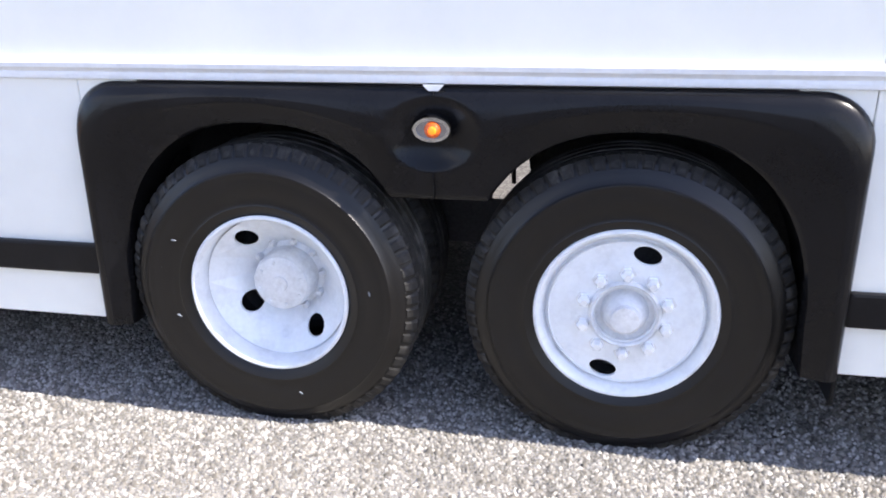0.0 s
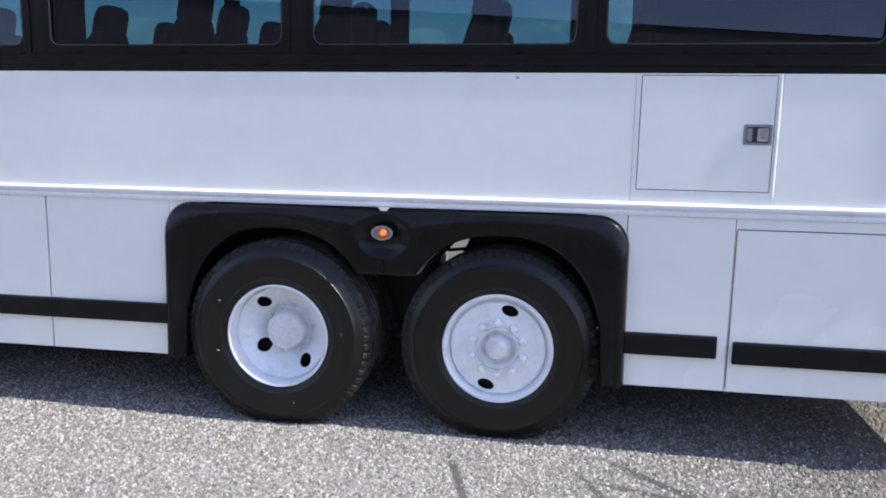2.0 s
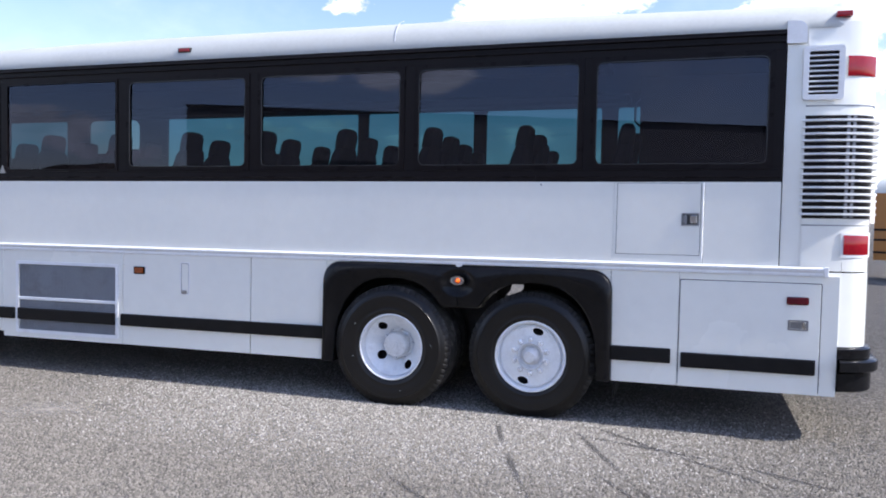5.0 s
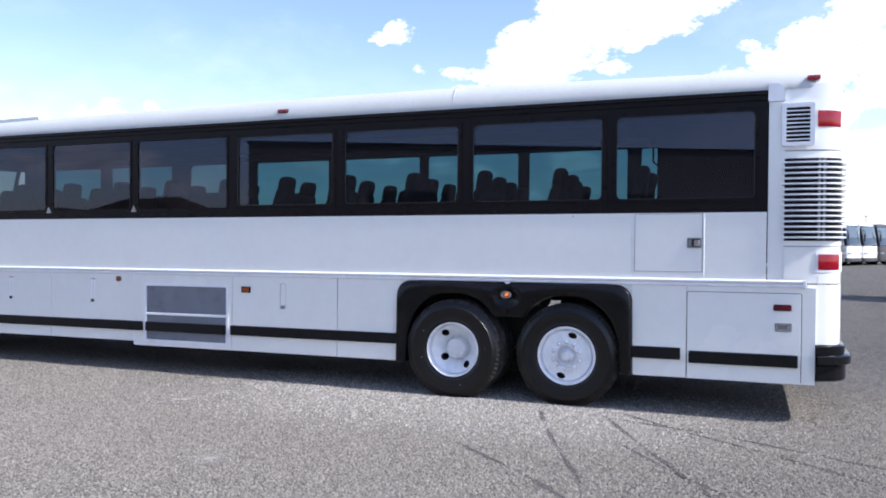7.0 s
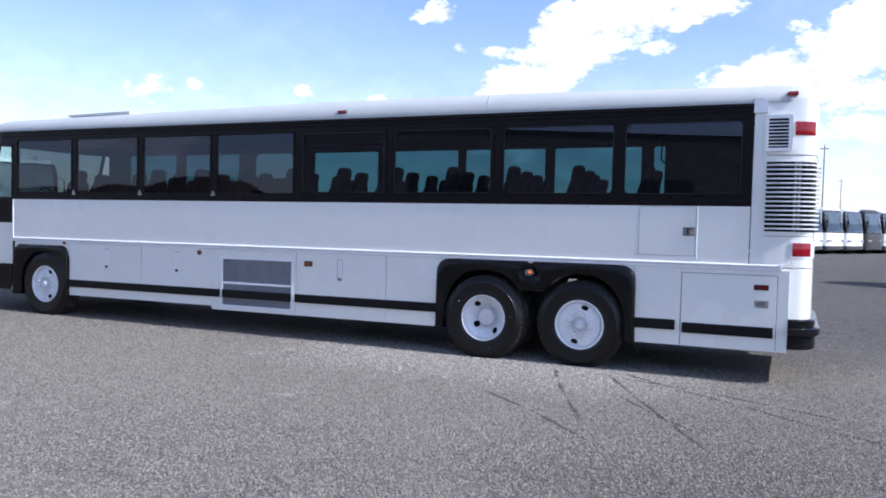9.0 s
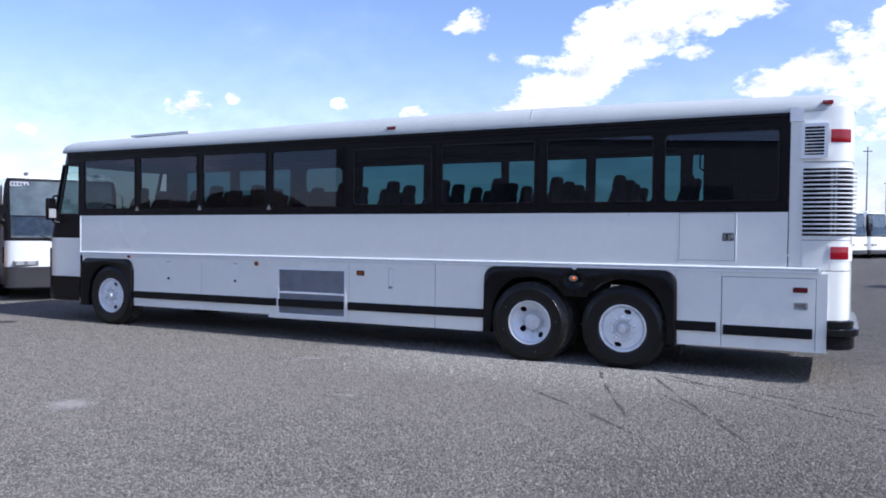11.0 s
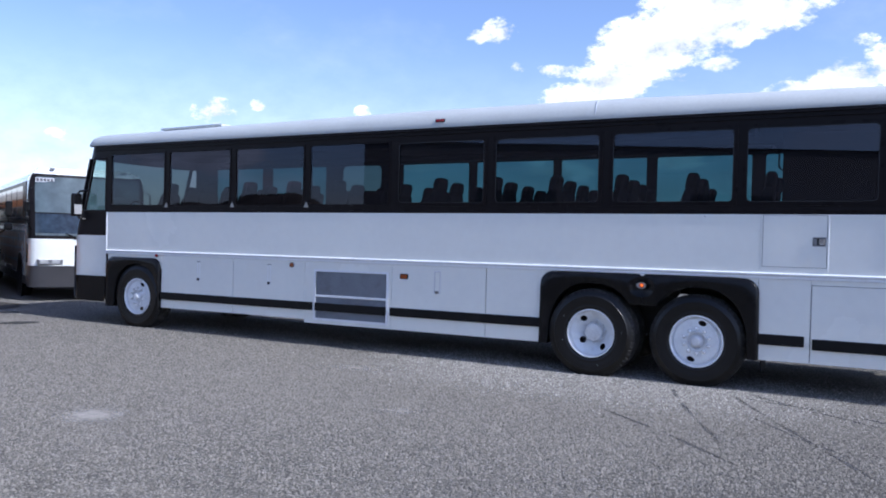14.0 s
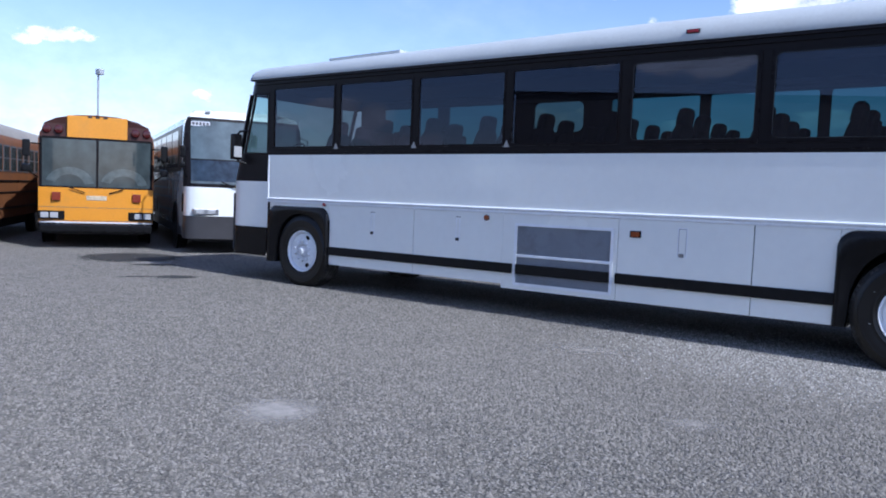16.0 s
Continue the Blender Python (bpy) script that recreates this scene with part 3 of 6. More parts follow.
# ---- ground ----
def make_ground():
    bm = bmesh.new()
    n, size = 24, 3000.0
    # finer cells near the coach, coarse ones to the horizon
    ticks = [size * math.copysign(abs(k / n) ** 3, k) for k in range(-n, n + 1)]
    grid = [[bm.verts.new((x, y, 0)) for y in ticks] for x in ticks]
    for i in range(2 * n):
        for j in range(2 * n):
            bm.faces.new((grid[i][j], grid[i + 1][j], grid[i + 1][j + 1], grid[i][j + 1]))
    return tagged(part("ground", bm, GROUND), "grey-tan compacted gravel lot in sunlight", "ground", kind="structure")


make_ground()


# ---- wheels ----
def pierced_disc(r_out, d_out, r_in, d_in, holes, hole_r, stretch, centre, out):
    """The dished disc of a steel wheel with oval hand holes cut through it."""
    bm = bmesh.new()
    cx, cy, cz = centre

    def depth(r):
        return d_in + (d_out - d_in) * max(0.0, min(1.0, (r - r_in) / (r_out - r_in))) ** 0.8

    edges = []

    def loop(points):
        vs = [bm.verts.new((cx + x, 0, cz + z)) for x, z in points]
        return [bm.edges.new((vs[i], vs[(i + 1) % len(vs)])) for i in range(len(vs))]

    edges += loop([(r_out * math.cos(a), r_out * math.sin(a)) for a in np.linspace(0, 2 * math.pi, 64, endpoint=False)])
    edges += loop([(r_in * math.cos(a), r_in * math.sin(a)) for a in np.linspace(0, 2 * math.pi, 32, endpoint=False)])
    for ang, rad in holes:
        c, s = math.cos(radians(ang)), math.sin(radians(ang))
        pts = []
        for a in np.linspace(0, 2 * math.pi, 20, endpoint=False):
            u, w = hole_r * math.cos(a), hole_r * stretch * math.sin(a)
            pts.append((c * (rad + u) - s * w, s * (rad + u) + c * w))
        edges += loop(pts)
    bmesh.ops.triangle_fill(bm, edges=edges, use_beauty=True)
    for v in bm.verts:
        v.co.y = cy + out * depth(math.hypot(v.co.x - cx, v.co.z - cz))
    ext = bmesh.ops.extrude_face_region(bm, geom=bm.faces[:])
    for v in ext["geom"]:
        if isinstance(v, bmesh.types.BMVert):
            v.co.y -= out * 0.012
    return bm


def tyre_meshes(parent, c, out, r=0.553, width=0.29):
    bm = lathe([(0.299, -0.05), (0.297, -0.010), (0.303, 0.002), (0.312, 0.007), (0.325, 0.014), (0.342, 0.0205), (0.350, 0.017), (0.38, 0.023), (0.41, 0.027), (0.435, 0.028), (0.450, 0.027),
                (0.458, 0.030), (0.466, 0.028), (0.472, 0.020), (0.490, 0.013), (0.508, 0.003), (r - 0.026, -0.010), (r - 0.012, -0.022), (r - 0.003, -0.034)], 128, c, out)
    w = part("tyre", bm, RUBBER, parent, "black rubber tyre with dusty sidewall", smooth=True)
    prof = [(r - 0.003, -0.034), (r, -0.040)]
    for k in range(4):
        a = -0.055 - k * 0.055
        prof += [(r, a + 0.008), (r - 0.014, a + 0.004), (r - 0.014, a - 0.004), (r, a - 0.008)]
    prof += [(r - 0.004, -width + 0.02), (r - 0.05, -width), (0.42, -width - 0.02), (0.31, -width + 0.02)]
    part("tread", lathe(prof, 96, c, out), TREAD, parent, "worn ribbed tread", smooth=True)
    # shoulder lugs: one ring, notched between the lugs
    bm = bmesh.new()
    n = 64
    rows = []
    for k in range(n * 4):
        a = 2 * math.pi * k / (n * 4)
        deep = 0.007 if k % 4 == 3 else 0.0
        rows.append([bm.verts.new((c[0] + (rr - cut) * math.cos(a), c[1] + out * (d - cut * 0.35), c[2] + (rr - cut) * math.sin(a))) for rr, d, cut in ((r - 0.036, 0.001, deep), (r - 0.016, -0.013, deep), (r + 0.001, -0.028, 0.8 * deep), (r + 0.004, -0.055, 0.6 * deep), (r - 0.012, -0.058, 0.0))])
    for k in range(n * 4):
        p, q = rows[k], rows[(k + 1) % (n * 4)]
        for i in range(4):
            bm.faces.new((p[i], p[i + 1], q[i + 1], q[i]))
    part("shoulder", bm, SHOULDER, parent, "notched tread shoulder")
    return w


def nut_ring(parent, c, out, n, radius, depth, size=0.017, name="lug_nut", turn=0.0, height=0.035):
    for k in range(n):
        a = 2 * math.pi * (k + turn) / n
        bm = lathe([(0, depth + height), (size * 0.6, depth + height), (size * 0.8, depth + height * 0.8), (size, depth + height * 0.5), (size, depth), (size * 1.35, depth), (size * 1.35, depth - 0.01)], 6,
                   (c[0] + radius * math.cos(a), c[1], c[2] + radius * math.sin(a)), out)
        part(name, bm, HUB if name != "lug_nut" else NUT, parent)


def drive_wheel(bus, x, y, z, out):
    """Outer wheel of a dual pair: deep dish, recessed disc, round axle flange."""
    c = (x, y, z)
    rim = lathe([(0.264, -0.108), (0.269, -0.098), (0.273, -0.085), (0.277, -0.06), (0.280, -0.03), (0.283, 0.002), (0.290, 0.012), (0.297, 0.013), (0.303, 0.008), (0.303, -0.01)], 72, c, out)
    w = part("wheel", rim, RIM, bus, "white-painted deep-dish steel wheel, slightly scuffed", smooth=True)
    part("wheel_disc", pierced_disc(0.272, -0.066, 0.125, -0.225, [(127, 0.212), (216, 0.178), (306, 0.212)], 0.036, 1.15, c, out), RIM, w)
    part("drum", lathe([(0, -0.31), (0.25, -0.31), (0.25, -0.24)], 32, c, out), UNDER, w)
    part("hub", lathe([(0.150, -0.23), (0.148, -0.215), (0.128, -0.210), (0.116, -0.204), (0.112, -0.130), (0.110, -0.122), (0.106, -0.118), (0.104, -0.104), (0.098, -0.100), (0.03, -0.100), (0.028, -0.094), (0, -0.094)], 48, c, out), HUB, w, "white-painted axle flange", smooth=True)
    nut_ring(w, c, out, 8, 0.086, -0.102, 0.009, "flange_bolt", 0.3, 0.007)
    nut_ring(w, c, out, 10, 0.137, -0.212, 0.016, "wheel_nut", 0.2, 0.03)
    tyre_meshes(w, c, out)
    # pale scuffs on the sidewall
    for a, r, turn in ((167, 0.415, 60), (196, 0.372, 20), (6, 0.39, 80), (285, 0.40, 35), (150, 0.395, 10)):
        scuff = part("scuff", lathe([(0, 0.0015), (0.004, 0.0015), (0.005, -0.002)], 8, out=out), MESH_GREY, w, "grey scuff on the sidewall")
        scuff.matrix_basis = pose(x + r * math.cos(radians(a)), y + out * 0.0255, z + r * math.sin(radians(a)), 0, turn, 0) @ Matrix.Diagonal((2.2, 1, 0.7, 1))
    # inner wheel of the pair
    tyre_meshes(w, (x, y - out * 0.335, z), out)
    return w


def plain_wheel(bus, x, y, z, out, holes=(74, 254), bright=True):
    """Outset disc wheel with ten covered nuts and a turned hub cap."""
    c = (x, y, z)
    rim = lathe([(0.258, -0.026), (0.264, -0.036), (0.272, -0.036), (0.278, -0.026), (0.284, -0.004), (0.292, 0.010), (0.300, 0.015), (0.308, 0.013), (0.312, 0.006), (0.310, -0.01)], 72, c, out)
    w = part("wheel", rim, RIM, bus, "white-painted steel wheel with exposed lug nuts", smooth=True)
    part("wheel_disc", pierced_disc(0.263, -0.017, 0.10, -0.010, [(a, 0.223) for a in holes], 0.031, 1.55, c, out), RIM, w)
    part("disc_rib", lathe([(0.264, -0.034), (0.263, -0.014), (0.260, -0.011), (0.254, -0.022)], 64, c, out), RIM, w, smooth=True)
    part("drum", lathe([(0, -0.14), (0.27, -0.14), (0.27, -0.08)], 32, c, out), UNDER, w)
    part("hub", lathe([(0.124, -0.03), (0.122, -0.002), (0.114, 0.006), (0.108, 0.002), (0.100, -0.030), (0.082, -0.036), (0.072, -0.02), (0.064, 0.016), (0.052, 0.030), (0.048, 0.030), (0.045, 0.044), (0, 0.047)], 40, c, out), HUB, w, "painted hub cap", smooth=True)
    nut_ring(w, c, out, 10, 0.146, -0.012, 0.022, "lug_nut" if bright else "painted_nut", 0.5, 0.040)
    tyre_meshes(w, c, out)
    return w


# ---- coach ----
XR, XF, FAR = 3.56, -10.06, 2.59
BOT, RAIL0, RAIL1, SILL, HEAD = 0.375, 1.305, 1.372, 2.032, 3.212
coach = thing("motor_coach", (-3.2, 1.3, 0), "long white highway coach with black window band, parked on gravel", "coach")


def cp(name, bm, material, parent=None, label="", smooth=False):
    return part(name, bm, material, parent or coach, label, True, smooth)


def fender(x0, x1, top, bottom, wheels, half, high, wedge, label):
    """Black moulded arch: swept outer edge, flared face, return into the well."""
    outer, inner = [], []
    r = 0.17
    zc = 0.52

    def line(a, b, n):
        return [(a[0] + (b[0] - a[0]) * k / n, a[1] + (b[1] - a[1]) * k / n) for k in range(n)]

    def arc(cx, a0, a1, n):
        run = [radians(a0 + (a1 - a0) * k / n) for k in range(n)]
        return [(cx + half * math.copysign(abs(math.cos(a)) ** 0.85, math.cos(a)), zc + high * abs(math.sin(a)) ** 0.85) for a in run]

    def corner(cx, cz, a0, a1, n):
        return [(cx + r * math.cos(radians(a0 + (a1 - a0) * k / n)), cz + r * math.sin(radians(a0 + (a1 - a0) * k / n))) for k in range(n)]

    w0, w1 = wheels[0], wheels[-1]
    outer += line((x0, bottom), (x0 + 0.006, top - r), 8)
    inner += line((w0 - half - 0.012, bottom), (w0 - half, zc), 8)
    outer += corner(x0 + 0.006 + r, top - r, 180, 90, 10)
    inner += arc(w0, 180, 130, 10)
    if wedge is None:
        outer += line((x0 + 0.006 + r, top), (x1 - 0.010 - r, top), 14)
        inner += arc(w0, 130, 50, 14)
    else:
        zx, zz, hw = wedge
        aw = math.degrees(math.asin(((zz - zc) / high) ** (1 / 0.85)))
        reach = half * math.cos(radians(aw)) ** 0.85
        outer += line((x0 + 0.006 + r, top), (zx - hw, top), 16) + line((zx - hw, top), (zx + hw, top), 28) + line((zx + hw, top), (x1 - 0.010 - r, top), 16)
        a, b = arc(w0, 130, aw, 16), arc(w1, 180 - aw, 50, 16)
        inner += a + line((w0 + reach, zz), (w1 - reach, zz), 28) + b
    outer += corner(x1 - 0.010 - r, top - r, 90, 0, 10)
    inner += arc(w1, 50, 0, 10)
    outer += line((x1 - 0.010, top - r), (x1, bottom), 8) + [(x1, bottom)]
    inner += line((w1 + half, zc), (w1 + half + 0.012, bottom), 8) + [(w1 + half + 0.012, bottom)]
    ts = [0.0, 0.02, 0.06, 0.11, 0.18, 0.28, 0.40, 0.45, 0.52, 0.80, 0.96, 1.0]
    ys = [-0.006, -0.016, -0.030, -0.041, -0.050, -0.056, -0.058, -0.058, -0.053, -0.040, -0.034, -0.024]
    steps = [0.0, 0.02, 0.04] + [0.06 + 0.0225 * k for k in range(40)] + [0.96, 1.0]
    levels = [(0.0, 0.004)] + [(t, float(np.interp(t, ts, ys))) for t in steps] + [(1.0, 0.02), (1.03, 0.16)]
    rows = []
    for t, y in levels:
        row = []
        for o, i in zip(outer, inner):
            x, z = o[0] + (i[0] - o[0]) * t, o[1] + (i[1] - o[1]) * t
            if wedge:
                # a shallow oval dish that holds the marker lamp
                d = math.hypot((x - wedge[0]) / 0.160, (z - 1.147) / 0.126)
                row.append((x, y + (0.050 * (1 - d * d) ** 1.1 if d < 1 else 0.0), z))
            else:
                row.append((x, y, z))
        rows.append(row)
    return cp("wheel_arch_trim", loft(rows, False), BLACK_PLASTIC, None, label, smooth=True)


fender(-0.962, 1.690, 1.297, 0.372, (-0.268, 1.0), 0.555, 0.645, (0.352, 0.925, 0.165), "black plastic double wheel-arch trim")
fender(-9.055, -7.725, 1.255, 0.385, (-8.30,), 0.52, 0.62, None, "black plastic front wheel-arch trim")
cp("arch_joint", box(0.354, 0.3565, -0.0515, -0.02, 0.93, 1.02), RUB_BLACK)
cp("arch_joint", box(0.354, 0.3565, -0.034, -0.01, 1.268, 1.285), RUB_BLACK)

drive_wheel(coach, -0.268, -0.035, 0.530, -1)
plain_wheel(coach, 1.0, 0.010, 0.530, -1)
plain_wheel(coach, -8.285, -0.01, 0.525, -1, (66, 292), False)
drive_wheel(coach, -0.273, FAR + 0.02, 0.525, 1)
plain_wheel(coach, 1.0, FAR - 0.02, 0.525, 1)
plain_wheel(coach, -8.285, FAR, 0.525, 1)
part("axle", tube([(-0.273, 0.3, 0.52), (-0.273, FAR - 0.3, 0.52)], 0.09, 12), UNDER, coach)
part("axle", tube([(1.0, 0.25, 0.52), (1.0, FAR - 0.25, 0.52)], 0.07, 12), UNDER, coach)

# lower side: luggage doors, fixed panels
LOWER = [(-7.72, -6.145), (-6.14, -4.725), (-3.195, -1.727), (-1.721, -0.93), (1.665, 2.211)]
for k, (a, b) in enumerate(LOWER):
    p = cp("side_panel" if k > 2 else "luggage_door", box(a + 0.002, b - 0.002, 0.0, 0.035, BOT + (0.05 if a < -4 else 0.0), RAIL0, 0.003), WHITE)
    if k < 3:
        sx = (-6.88, -5.41, -2.46)[k]
        hw, top = (0.043, 1.223) if k == 2 else (0.022, 1.20)
        cp("handle_recess", ring(rounded(sx - hw - 0.010, sx + hw + 0.010, 0.913, top + 0.010, 0.012), rounded(sx - hw, sx + hw, 0.923, top, 0.010), -0.003, 0.0), WHITE_TRIM, p)
        if k == 2:
            cp("recess_edge", ring(rounded(sx - hw, sx + hw, 0.923, top, 0.010), rounded(sx - hw + 0.005, sx + hw - 0.005, 0.928, top - 0.005, 0.008), -0.0012, 0.0), SATIN, p)
        cp("handle", box(sx - 0.030, sx + 0.022, -0.012, 0.0, 0.918, 0.958, 0.008, 2), DARK_STEEL if k < 2 else SATIN, p, "small dark metal pull" if k < 2 else "small satin metal pull")
        cp("handle_slot", box(sx - 0.04, sx + 0.04, -0.0025, 0.0, 1.222, 1.230), SEAM, p)
for a, b in ((-0.928, -0.70), (1.45, 1.663), (-9.06, -8.86), (-7.93, -7.722)):
    cp("arch_filler", box(a, b, 0.0, 0.03, 1.12 if a > -5 else 1.08, RAIL0), WHITE)
cp("arch_filler", box(-8.86, -7.93, 0.0, 0.03, 1.245, RAIL0), WHITE)
# dark shell behind the skin
for a, b, z0, z1 in ((-9.95, -8.98, 0.5, 1.42), (-7.70, -0.95, 0.45, 1.42), (1.69, 3.40, 0.45, 1.42), (-8.98, -7.70, 1.27, 1.42), (-0.95, 1.69, 1.20, 1.42)):
    cp("inner_shell", box(a, b, 0.036, FAR - 0.036, z0, z1), UNDER)
for y0 in (0.85, 1.64):
    for xa, xb in ((-0.95, 0.22), (0.82, 1.69)):
        cp("frame_rail", box(xa, xb, y0, y0 + 0.1, 0.62, 0.82), UNDER)
cp("well_liner", slab([(0.56, 0.5), (1.69, 0.5), (1.69, 1.21), (0.80, 1.21), (0.78, 1.05), (0.58, 0.80)], 0.74, 0.76), UNDER)
cp("well_liner", slab([(-0.95, 0.5), (0.42, 0.5), (0.45, 0.80), (0.65, 1.02), (0.70, 1.21), (-0.95, 1.21)], 0.74, 0.76), UNDER)
cp("well_liner", slab([(0.38, 0.45), (0.66, 0.45), (0.66, 0.71), (0.38, 0.71)], 0.70, 0.72), UNDER)
cp("air_pipe", slab([(0.530, 0.79), (0.548, 0.79), (0.532, 1.2), (0.514, 1.2)], 0.68, 0.695), UNDER)
cp("well_liner", box(0.60, 1.69, 1.72, 1.74, 0.5, 1.21), UNDER)
cp("well_liner", box(-0.95, 0.36, 1.72, 1.74, 0.5, 1.21), UNDER)
cp("far_arch_trim", box(-0.93, 1.67, FAR - 0.03, FAR, 0.925, 1.30), BLACK_PLASTIC)
cp("air_line", tube([(0.38, 0.7, 1.03), (0.62, 0.66, 0.97), (0.84, 0.7, 0.99)], 0.012, 6), UNDER)
cp("mud_flap", box(1.70, 1.715, 0.06, 0.55, 0.22, 0.62, 0.004), RUB_BLACK, None, "black rubber mud flap")

# condenser panel
ac = cp("condenser_panel", ring(rounded(-4.722, -3.198, BOT, RAIL0, 0.006, 2), rounded(-4.52, -3.268, 0.455, 1.165, 0.006, 2), 0.0, 0.035), WHITE, None, "white framed condenser door with grey mesh")
cp("mesh_screen", box(-4.53, -3.26, 0.016, 0.026, 0.455, 1.17), MESH_GREY, ac, "grey woven mesh screen")
cp("frame_lip", ring(rounded(-4.55, -3.246, 0.425, 1.188, 0.02), rounded(-4.515, -3.28, 0.46, 1.155, 0.012), -0.009, 0.0), WHITE_TRIM, ac)
cp("cross_bar", box(-4.52, -3.268, -0.006, 0.012, 0.775, 0.808, 0.004), WHITE_TRIM, ac)
mesh_bars = bmesh.new()
for k in range(63):
    x = -4.51 + 0.02 * k
    if x < -3.27:
        box(x, x + 0.004, 0.010, 0.016, 0.46, 1.165, bm=mesh_bars)
for k in range(35):
    z = 0.465 + 0.02 * k
    box(-4.52, -3.268, 0.0105, 0.0155, z, z + 0.004, bm=mesh_bars)
cp("wire_mesh", mesh_bars, MESH_GREY, ac)

# engine door at the rear
surround = cp("rear_side_panel", ring(rounded(2.2115, 3.385, BOT, RAIL0, 0.006, 2), rounded(2.2135, 3.268, BOT + 0.012, 1.248, 0.012, 2), 0.0, 0.035), WHITE)
door = cp("engine_door", box(2.220, 3.261, -0.001, 0.03, BOT + 0.004, 1.241, 0.004), WHITE, None, "white engine side door")
cp("door_edge", ring(rounded(2.212, 3.269, BOT, 1.249, 0.012, 2), rounded(2.219, 3.262, BOT + 0.003, 1.242, 0.01, 2), 0.006, 0.012), SEAM, door)
cp("red_marker", box(3.015, 3.175, -0.014, 0.0, 1.077, 1.138, 0.012, 2), RED_DARK, door, "small red side marker lamp")
cp("latch", ring(rounded(3.030, 3.178, 0.876, 0.958, 0.008, 2), rounded(3.044, 3.164, 0.886, 0.948, 0.005, 2), -0.006, 0.002), SATIN, door, "satin paddle latch")
cp("paddle", box(3.047, 3.134, -0.002, 0.001, 0.889, 0.945, 0.003), SATIN, door)
cp("paddle_grip", box(3.134, 3.159, -0.009, 0.0, 0.889, 0.945, 0.003), CHROME, door)

# black rub rail, one piece to each panel
for a, b, drop in ((-7.715, -4.565, 0), (-4.515, -3.275, 0), (-3.205, -0.935, 0), (1.68, 2.158, 0.013), (2.236, 3.236, 0.036)):
    cp("rub_rail", box(a, b, -0.030, -0.0005, 0.568 - drop, 0.690 - drop, 0.012, 2), RUB_BLACK, None, "black rubber rub strip")

# belt panel with the fuel hatch
H0, H1, HZ0, HZ1 = 1.698, 2.352, 1.442, 2.020
belt = cp("belt_panel", box(-9.065, H0 - 0.03, 0.0, 0.035, RAIL1, SILL, 0.002), WHITE, None, "smooth white belt panel")
cp("belt_panel", box(H1 + 0.03, 2.945, 0.0, 0.035, RAIL1, SILL, 0.002), WHITE)
cp("hatch_surround", ring(rounded(H0 - 0.029, H1 + 0.029, RAIL1, SILL, 0.003, 2), rounded(H0 - 0.004, H1 + 0.004, HZ0 - 0.004, HZ1 + 0.004, 0.006, 2), 0.0, 0.035), WHITE)
hatch = cp("fuel_hatch", box(H0, H1, -0.002, 0.02, HZ0, HZ1, 0.003), WHITE, None, "square white access hatch")
cp("hatch_gap", ring(rounded(H0 - 0.0045, H1 + 0.0045, HZ0 - 0.0045, HZ1 + 0.0045, 0.006, 2), rounded(H0 - 0.0005, H1 + 0.0005, HZ0 - 0.0005, HZ1 + 0.0005, 0.004, 2), 0.004, 0.008), SEAM, hatch)
cp("hatch_bead", box(H1 + 0.012, H1 + 0.024, -0.008, 0.0, HZ0 - 0.03, SILL - 0.004, 0.004), WHITE_TRIM, hatch)
cp("latch", ring(rounded(2.208, 2.345, 1.678, 1.782, 0.008, 2), rounded(2.220, 2.333, 1.69, 1.77, 0.005, 2), -0.007, 0.0), SATIN, hatch, "satin paddle latch")
cp("latch_well", box(2.219, 2.334, -0.003, 0.0, 1.689, 1.771), DARK_STEEL, hatch)
cp("paddle", box(2.223, 2.252, -0.006, -0.001, 1.695, 1.765, 0.003), SATIN, hatch)
cp("paddle_grip", box(2.275, 2.329, -0.012, -0.001, 1.698, 1.764, 0.005), CHROME, hatch)
cp("paint_chip", lathe([(0, 0.0012), (0.007, 0.0012), (0.009, -0.001)], 9, (1.06, 0.0, 2.007)), SATIN, belt)
cp("front_edge_trim", box(-9.085, -9.060, -0.010, 0.03, RAIL0, SILL, 0.004), WHITE_TRIM)
# belt rail
rail = bmesh.new()
prof = [(0.0, RAIL0 - 0.004), (-0.012, RAIL0), (-0.016, RAIL0 + 0.014), (-0.012, RAIL0 + 0.024), (-0.014, RAIL0 + 0.030), (-0.026, RAIL0 + 0.040), (-0.028, RAIL0 + 0.056), (-0.018, RAIL1 - 0.002), (0.0, RAIL1 + 0.002)]
cp("belt_rail", loft([[(x, y, z) for y, z in prof] for x in (-9.07, -6.0, -3.0, 0.0, 3.27)]), WHITE_TRIM, None, "white ribbed belt moulding", smooth=True)
cp("rail_end", box(3.268, 3.305, -0.031, 0.0, RAIL0 - 0.006, RAIL1 + 0.006, 0.008, 2), WHITE_TRIM)
cp("rail_shadow_gap", box(-9.06, 3.27, 0.010, 0.03, RAIL0 - 0.008, RAIL0 + 0.002), SEAM)
cp("arch_notch", slab([(0.321, 1.303), (0.389, 1.303), (0.371, 1.284), (0.339, 1.284)], -0.030, -0.02), WHITE_TRIM)

